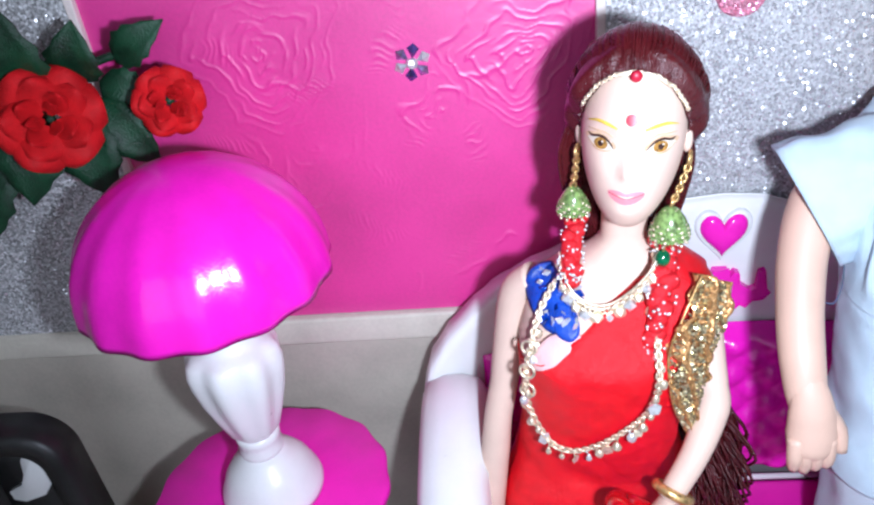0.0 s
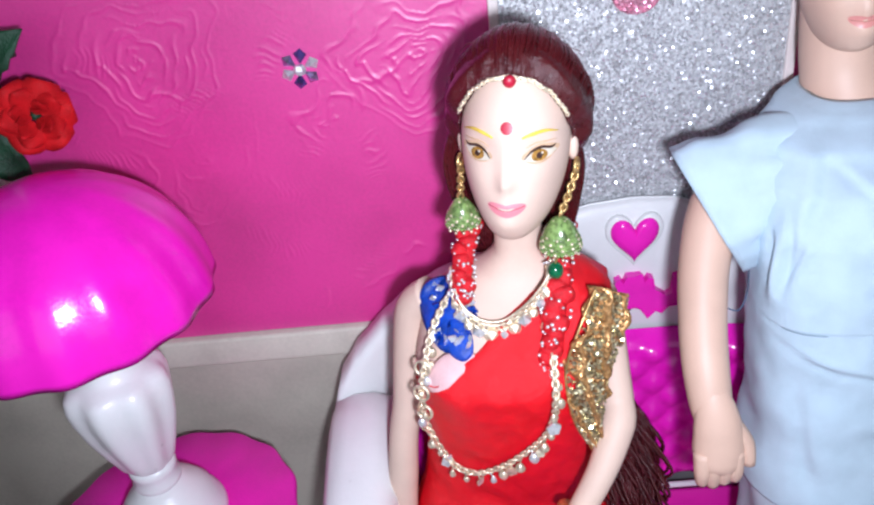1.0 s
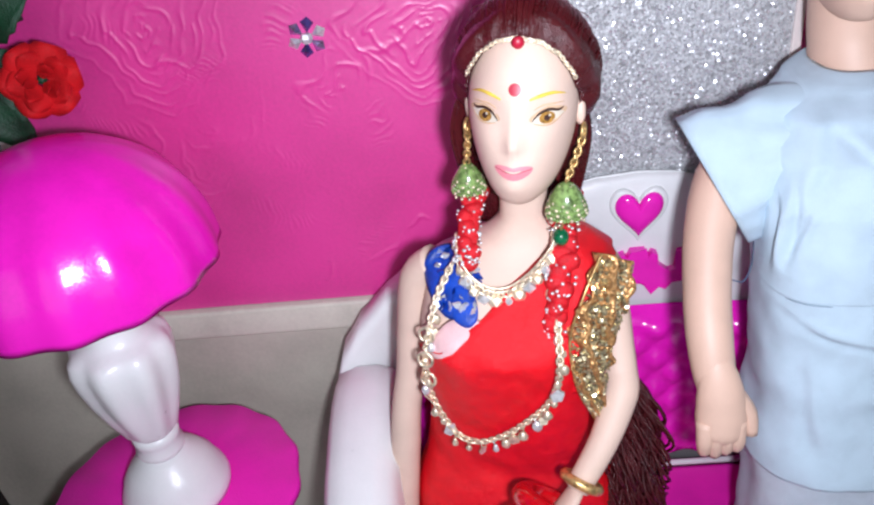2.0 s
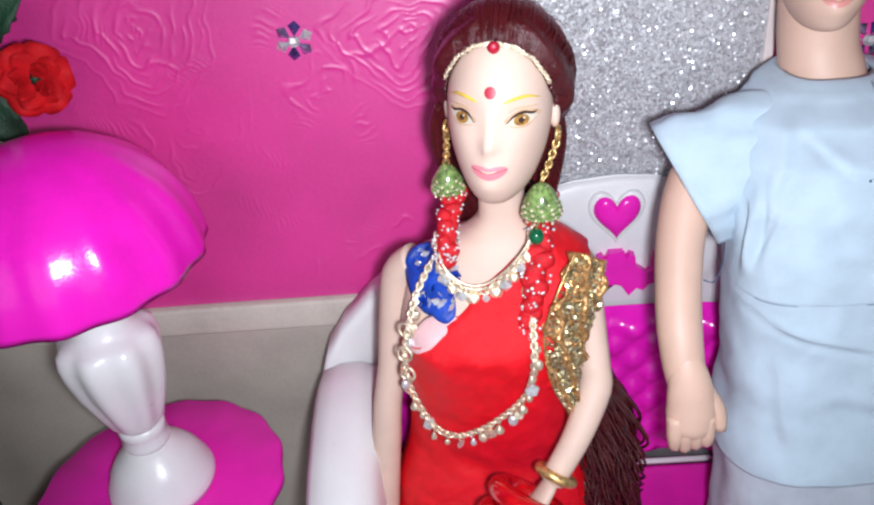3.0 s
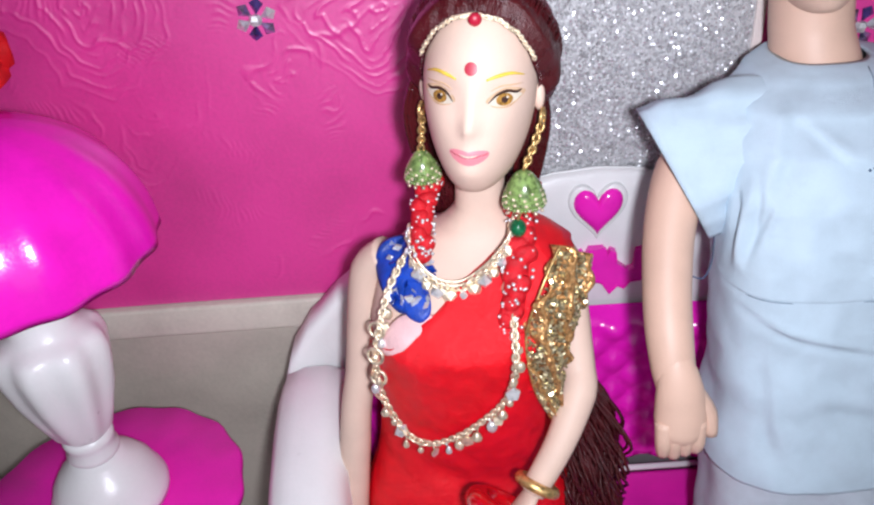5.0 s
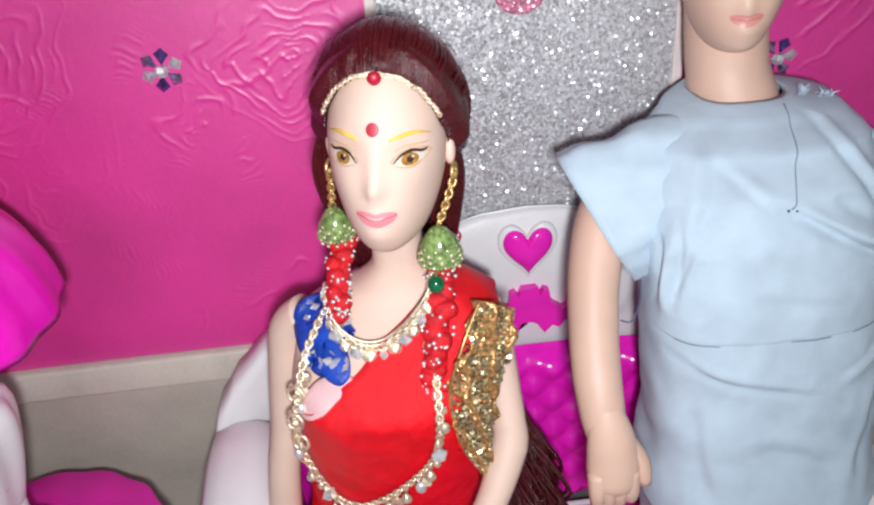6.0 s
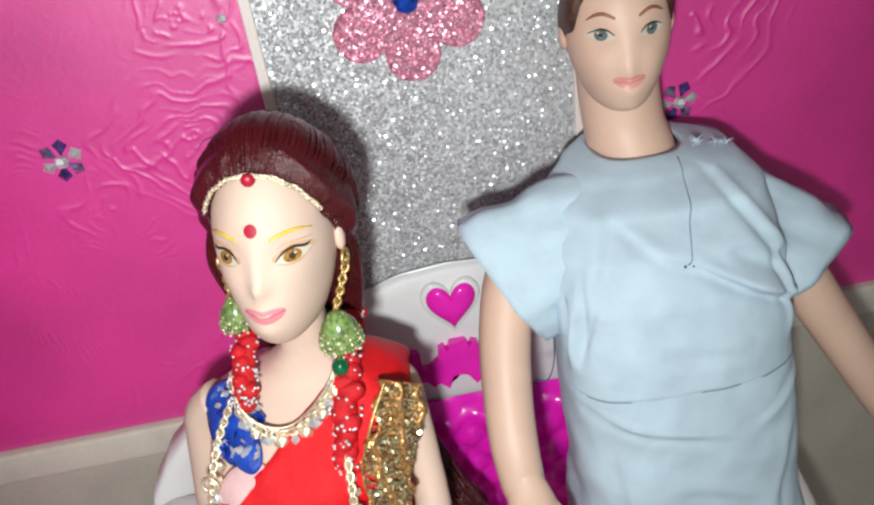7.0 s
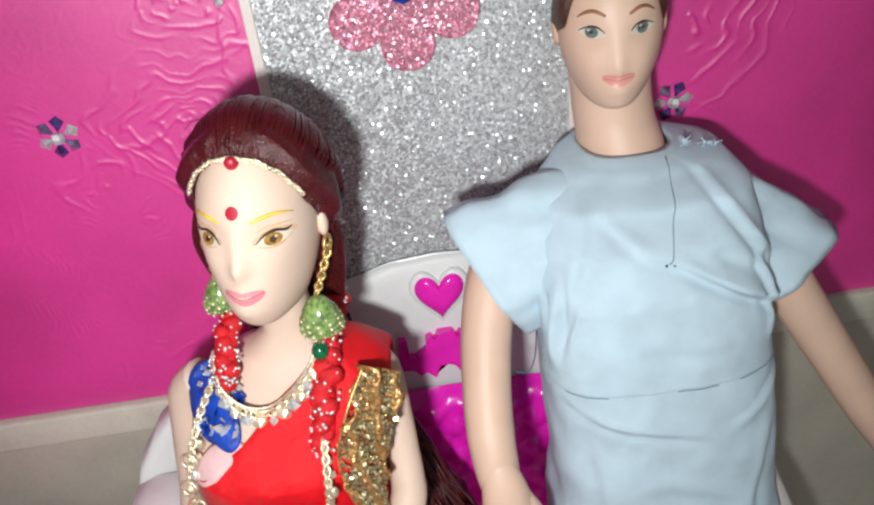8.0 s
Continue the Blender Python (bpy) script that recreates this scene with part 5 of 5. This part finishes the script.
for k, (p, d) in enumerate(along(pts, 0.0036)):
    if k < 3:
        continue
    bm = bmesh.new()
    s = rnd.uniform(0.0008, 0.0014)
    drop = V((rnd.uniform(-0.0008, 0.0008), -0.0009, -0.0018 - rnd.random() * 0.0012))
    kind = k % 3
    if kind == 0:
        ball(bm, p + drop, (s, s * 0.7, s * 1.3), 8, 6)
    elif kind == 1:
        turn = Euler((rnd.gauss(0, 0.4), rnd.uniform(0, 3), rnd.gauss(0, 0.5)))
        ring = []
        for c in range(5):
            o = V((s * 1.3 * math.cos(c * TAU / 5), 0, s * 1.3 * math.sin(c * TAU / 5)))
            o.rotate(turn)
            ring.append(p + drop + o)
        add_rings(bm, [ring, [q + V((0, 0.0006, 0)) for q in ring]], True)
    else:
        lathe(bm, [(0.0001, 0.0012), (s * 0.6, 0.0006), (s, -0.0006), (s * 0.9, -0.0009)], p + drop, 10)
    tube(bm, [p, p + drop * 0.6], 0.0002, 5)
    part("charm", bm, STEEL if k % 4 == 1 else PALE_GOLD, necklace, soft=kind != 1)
for x, z in ((0.0274, 0.1465), (0.0266, 0.1415), (0.0264, 0.1335)):
    bm = bmesh.new()
    ring_link(bm, w_front(x, z, 0.0036), 0.0019, 0.0004, Euler((radians(80), 0, radians(-25))).to_matrix(), 18, 8)
    part("ring", bm, PALE_GOLD, necklace, "larger gold ring")

collar = thing("short_necklace", (0.046, 0.145, 0.155), "short pale gold necklace with pointed silver drops", "necklace")
SHORT = [(0.0365, 0.1475, 0.1655), (0.0372, 0.1425, 0.1605), (0.0395, 0.1405, 0.1570), (0.0430, 0.1395, 0.1548), (0.0470, 0.1395, 0.1545), (0.0510, 0.1398, 0.1568), (0.0545, 0.1400, 0.1602), (0.0580, 0.1415, 0.1645), (0.0595, 0.146, 0.168)]
pts = bend(SHORT, 8)
bm = bmesh.new()
chain(bm, pts, 0.0013, 0.00036, 0.0012)
part("chain", bm, PALE_GOLD, collar)
rnd = random.Random(9)
for k, (p, d) in enumerate(along(pts, 0.0029)):
    bm = bmesh.new()
    s = rnd.uniform(0.0012, 0.0018)
    n = 4 if k % 2 else 8
    ring = [p + V((s * math.cos(c * TAU / n), -0.0012, -0.0016 + s * math.sin(c * TAU / n))) for c in range(n)]
    rows = [[q + V((0, 0.0012, 0.0002)) for q in ring], ring, [q.lerp(p + V((0, -0.0022, -0.0018)), 0.93) for q in ring]]
    add_rings(bm, rows, True)
    part("drop", bm, STEEL if k % 2 else PALE_GOLD, collar, soft=False)
bm = bmesh.new()
tube(bm, [(p + V((0.0, -0.0005, 0.0022))) for p in pts[6:-6]], 0.0003, 6)
part("inner_cord", bm, PALE_GOLD, collar)


def jhumka(ear, bell, size, group):
    """An ear-ring: a hooked chain with a beaded bell."""
    e = thing("earring", bell, "dangling bell earring of green beads on a gold hook", "earring", group)
    bm = bmesh.new()
    ring_link(bm, V(ear) + V((0, -0.0012, -0.001)), 0.0016, 0.0004, Euler((radians(90), 0, radians(70))).to_matrix(), 14, 6)
    a, b = V(ear) + V((0, -0.001, -0.0022)), V(bell) + V((0, 0, size * 1.2))
    chain(bm, [a, a.lerp(b, 0.5) + V((0, -0.0004, 0)), b], 0.00095, 0.0003, 0.0012, 0.7)
    part("hook_chain", bm, GOLD, e)
    bm = bmesh.new()
    lathe(bm, [(0.0006, size * 1.25), (size * 0.45, size * 1.05), (size * 0.8, size * 0.55), (size * 0.96, 0.0), (size, -size * 0.45), (size * 0.9, -size * 0.55)], bell, 24)
    shell = part("bell", bm, GREEN_BEAD, e)
    bm, gilt = bmesh.new(), bmesh.new()
    for j in range(7):
        t = j / 6
        r, z = size * (1.02 - 0.72 * t ** 1.7), size * (-0.45 + 1.5 * t)
        n = max(5, int(TAU * r / 0.00078))
        for i in range(n):
            q = V(bell) + V((r * math.cos(TAU * i / n + j), r * math.sin(TAU * i / n + j), z))
            ball(gilt if (i + j) % 3 == 0 else bm, q, 0.00046, 6, 4)
    tagged(part("gold_bead_scatter", gilt, PALE_GOLD, shell, "pale gold beads between the green"), kind="stuff")
    beads = new("bead_scatter", mesh_of(bm, "bead_scatter", GREEN_BEAD))
    beads.parent = shell
    tagged(beads, kind="stuff")
    bm = bmesh.new()
    n = 12
    for i in range(n):
        q = V(bell) + V((size * 0.95 * math.cos(TAU * i / n), size * 0.95 * math.sin(TAU * i / n), -size * 0.75))
        ball(bm, q, 0.00042, 6, 5)
    part("fringe", bm, PALE_GOLD, e)
    return e


jhumka(WH.m @ V((0.0124, 0.001, -0.0065)), (0.0612, 0.1428, 0.1750), 0.0043, "earrings")
jhumka(WH.m @ V((-0.0124, 0.001, -0.0065)), (0.0402, 0.1525, 0.1775), 0.0037, "earrings")
e = thing("bead_drop", (0.0595, 0.1415, 0.1675), "round dark green glass bead hanging under an earring", "bead")
bm = bmesh.new()
ball(bm, (0.0597, 0.1418, 0.1672), (0.0019, 0.0019, 0.0021), 14, 10)
part("bead", bm, GREEN_STONE, e)
bm = bmesh.new()
tube(bm, [(0.0597, 0.1418, 0.169), (0.0612, 0.143, 0.1724)], 0.0003, 6)
part("loop", bm, GOLD, e)

band = thing("forehead_chain", WH.front(0, 0.0105), "fine pale chain headband with a red stone", "headband")
bm = bmesh.new()
arc = []
for i in range(61):
    deg = lerp(-64, 64, i / 60)
    th = radians(deg - 90)
    uz = table(LINE, abs(deg))[0] - 0.012
    q = math.sqrt(1 - uz * uz)
    arc.append(WH.at(V((q * math.cos(th), q * math.sin(th), uz)), 0.0011))
chain(bm, arc, 0.00047, 0.0002, 0.00065, 0.7)
part("chain", bm, PALE_GOLD, band)
bm = bmesh.new()
c = WH.front(0, 0.0119, 0.0008)
ball(bm, c, (0.0013, 0.0009, 0.0013), 10, 8)
part("stone", bm, RED_DOT, band)

bang = thing("bangle_pair", (0.059, 0.119, 0.09), "pair of thick glossy red glass bangles on the wrist", "bangle")
d = V((0.0600, 0.1225, 0.107)) - V((0.0724, 0.1352, 0.1252))
d.normalize()
u = d.orthogonal().normalized()
m = Matrix((u, d.cross(u), d)).transposed()
for k in range(2):
    bm = bmesh.new()
    ring_link(bm, V((0.0530, 0.1180, 0.1030)) + d * 0.0062 * (k - 0.3), 0.0080, 0.0028, m, 44, 16)
    part("bangle", bm, RED_GLOSS, bang)
cuff = thing("bracelet", (0.0655, 0.124, 0.101), "thin gold bracelet on the wrist", "bracelet")
bm = bmesh.new()
ring_link(bm, V((0.0612, 0.1232, 0.1085)), 0.0044, 0.0013, m, 28, 10)
part("band", bm, GOLD, cuff)

# ---- artificial roses beside the lamp, on stems that stand behind it ----
def rose(centre, size, face, seed):
    r = thing("rose", centre, "red fabric rose with layered petals among green leaves", "flower", "fabric roses")
    rnd = random.Random(seed)
    m = look((0, 0, 0), face).to_3x3()  # local -z looks out of the flower
    for ringn, (count, open_, rad) in enumerate(((3, 0.12, 0.35), (4, 0.32, 0.55), (5, 0.55, 0.8), (6, 0.85, 1.0))):
        for k in range(count):
            a = TAU * k / count + ringn * 0.7 + rnd.uniform(-0.1, 0.1)
            bm = bmesh.new()
            rows = []
            for j in range(7):
                v = j / 6
                row = []
                for i in range(9):
                    t = lerp(-1, 1, i / 8)
                    wide = (0.62 + 0.2 * ringn / 3) * math.sin(math.pi * min(0.9, 0.22 + 0.62 * v))
                    th = a + t * wide
                    rr = size * rad * (0.25 + 0.75 * v ** 0.8) * (1 + 0.15 * open_ * v)
                    hh = size * (0.9 - 0.9 * open_) * v + size * 0.1 * math.sin(3 * t + seed) * v - size * 0.35 * open_ * max(0, v - 0.75) - size * 0.25 * t * t * v
                    row.append(V(centre) + m @ V((rr * math.cos(th), rr * math.sin(th), -hh)))
                rows.append(row)
            vs = [[bm.verts.new(p) for p in row] for row in rows]
            back = [[bm.verts.new(p + (m @ V((0, 0, 0.0003)))) for p in row] for row in rows]
            for A, B in zip(vs, vs[1:]):
                for i in range(8):
                    bm.faces.new((A[i], A[i + 1], B[i + 1], B[i]))
            for A, B in zip(back, back[1:]):
                for i in range(8):
                    bm.faces.new((A[i], B[i], B[i + 1], A[i + 1]))
            for i in range(8):
                bm.faces.new((vs[-1][i], vs[-1][i + 1], back[-1][i + 1], back[-1][i]))
            part("petal", bm, ROSE, r)
    return r


def stem_to(r, points):
    bm = bmesh.new()
    tube(bm, bend(points, 6), 0.0011, 8)
    part("stem", bm, LEAF, r)


r1 = rose((-0.0925, 0.170, 0.2035), 0.0125, (0.5, -1, 0.35), 1)
stem_to(r1, [(-0.0925, 0.171, 0.2035), (-0.105, 0.183, 0.195), (-0.14, 0.19, 0.17), (-0.178, 0.19, 0.1), (-0.185, 0.188, 0.0)])
r2 = rose((-0.0630, 0.178, 0.2025), 0.0085, (0.35, -1, 0.2), 2)
stem_to(r2, [(-0.063, 0.179, 0.2025), (-0.076, 0.191, 0.198), (-0.11, 0.194, 0.19), (-0.17, 0.194, 0.12), (-0.182, 0.193, 0.0)])


def leaf(parent, base, tip, wide, up, seed):
    base, tip, up = V(base), V(tip), V(up)
    d = tip - base
    s = d.cross(up).normalized()
    up = s.cross(d).normalized()
    bm = bmesh.new()
    rows = []
    for j in range(11):
        v = j / 10
        w = wide * math.sin(math.pi * min(0.999, v ** 0.85)) * (1 + 0.1 * math.sin(11 * v * math.pi)) + 0.0002
        c = base + d * v + up * 0.15 * d.length * math.sin(math.pi * v)
        rows.append([c + s * w * u + up * 0.25 * w * abs(u) for u in (-1, -0.5, 0, 0.5, 1)])
    add_rings(bm, [r + [p - up * 0.0004 for p in reversed(r)] for r in rows], True)
    part("leaf", bm, LEAF, parent)


sprig = thing("leaf_sprig", (-0.185, 0.19, 0.0), "dark green fabric leaves of an artificial rose spray", "foliage")
bm = bmesh.new()
tube(bm, bend([(-0.188, 0.191, 0.0), (-0.175, 0.19, 0.12), (-0.14, 0.187, 0.18), (-0.1, 0.183, 0.207), (-0.068, 0.189, 0.216)], 6), 0.0012, 8)
part("stem", bm, LEAF, sprig)
LEAVES = (((-0.078, 0.186, 0.212), (-0.061, 0.184, 0.2225), 0.005), ((-0.085, 0.183, 0.204), (-0.073, 0.183, 0.183), 0.0065), ((-0.09, 0.182, 0.203), (-0.088, 0.178, 0.176), 0.008), ((-0.1, 0.182, 0.205), (-0.108, 0.172, 0.178), 0.009),
          ((-0.1, 0.18, 0.207), (-0.098, 0.172, 0.235), 0.009), ((-0.115, 0.182, 0.2), (-0.12, 0.172, 0.23), 0.009), ((-0.12, 0.183, 0.195), (-0.128, 0.176, 0.165), 0.009), ((-0.135, 0.186, 0.182), (-0.15, 0.176, 0.2), 0.009), ((-0.088, 0.184, 0.208), (-0.082, 0.178, 0.226), 0.007), ((-0.135, 0.186, 0.18), (-0.142, 0.178, 0.15), 0.009), ((-0.085, 0.187, 0.207), (-0.071, 0.188, 0.200), 0.006))
for k, (a, b, w) in enumerate(LEAVES):
    leaf(sprig, a, b, w, (0.2, -1, 0.3), k)

# ---- a black arched toy frame at the table's side, a stand of no known kind ----
toy = thing("toy_stand", (-0.135, 0.155, 0), "black plastic toy stand with a rounded frame and a white insert", "toy")


def arch(w, h, n=16):
    r = w * 0.7
    return [(-w * 1.15, 0)] + [(-w + r - r * math.cos(a), h - r + r * math.sin(a)) for a in [math.pi / 2 * i / n for i in range(n + 1)]] + [(w - r + r * math.sin(a), h - r + r * math.cos(a)) for a in [math.pi / 2 * i / n for i in range(n + 1)]] + [(w * 1.15, 0)]


bm = bmesh.new()
outer = [(-0.137 + x, z) for x, z in arch(0.019, 0.112)]
inner = [(-0.137 + x, z + 0.006) for x, z in arch(0.0115, 0.0975)]
rows = [[V((x, 0.160, z)) for x, z in outer], [V((x, 0.150, z)) for x, z in outer], [V((x + 0 * x, 0.148, z)) for x, z in [(lerp(-0.137, ox, 0.94), oz * 0.99 + 0.0005) for ox, oz in outer]], [V((x, 0.149, z)) for x, z in inner], [V((x, 0.158, z)) for x, z in inner]]
add_rings(bm, rows, True)
part("frame", bm, BLACK_PLASTIC, toy)
bm = bmesh.new()
plate(bm, [(-0.137 + 0.9 * x, z + 0.008) for x, z in arch(0.0115, 0.094)], 0.1535, 0.156, 0.0008)
part("panel", bm, BLACK_PLASTIC, toy)
bm = bmesh.new()
plate(bm, [(-0.1345, 0.0990), (-0.1325, 0.1020), (-0.1285, 0.1028), (-0.1264, 0.1000), (-0.1275, 0.0890), (-0.1320, 0.0830), (-0.1400, 0.0800), (-0.1440, 0.0812), (-0.1440, 0.0850), (-0.1385, 0.0880), (-0.1358, 0.0930)], 0.1515, 0.154, 0.0006)
part("insert", bm, WHITE_PLASTIC, toy, "curved white insert")
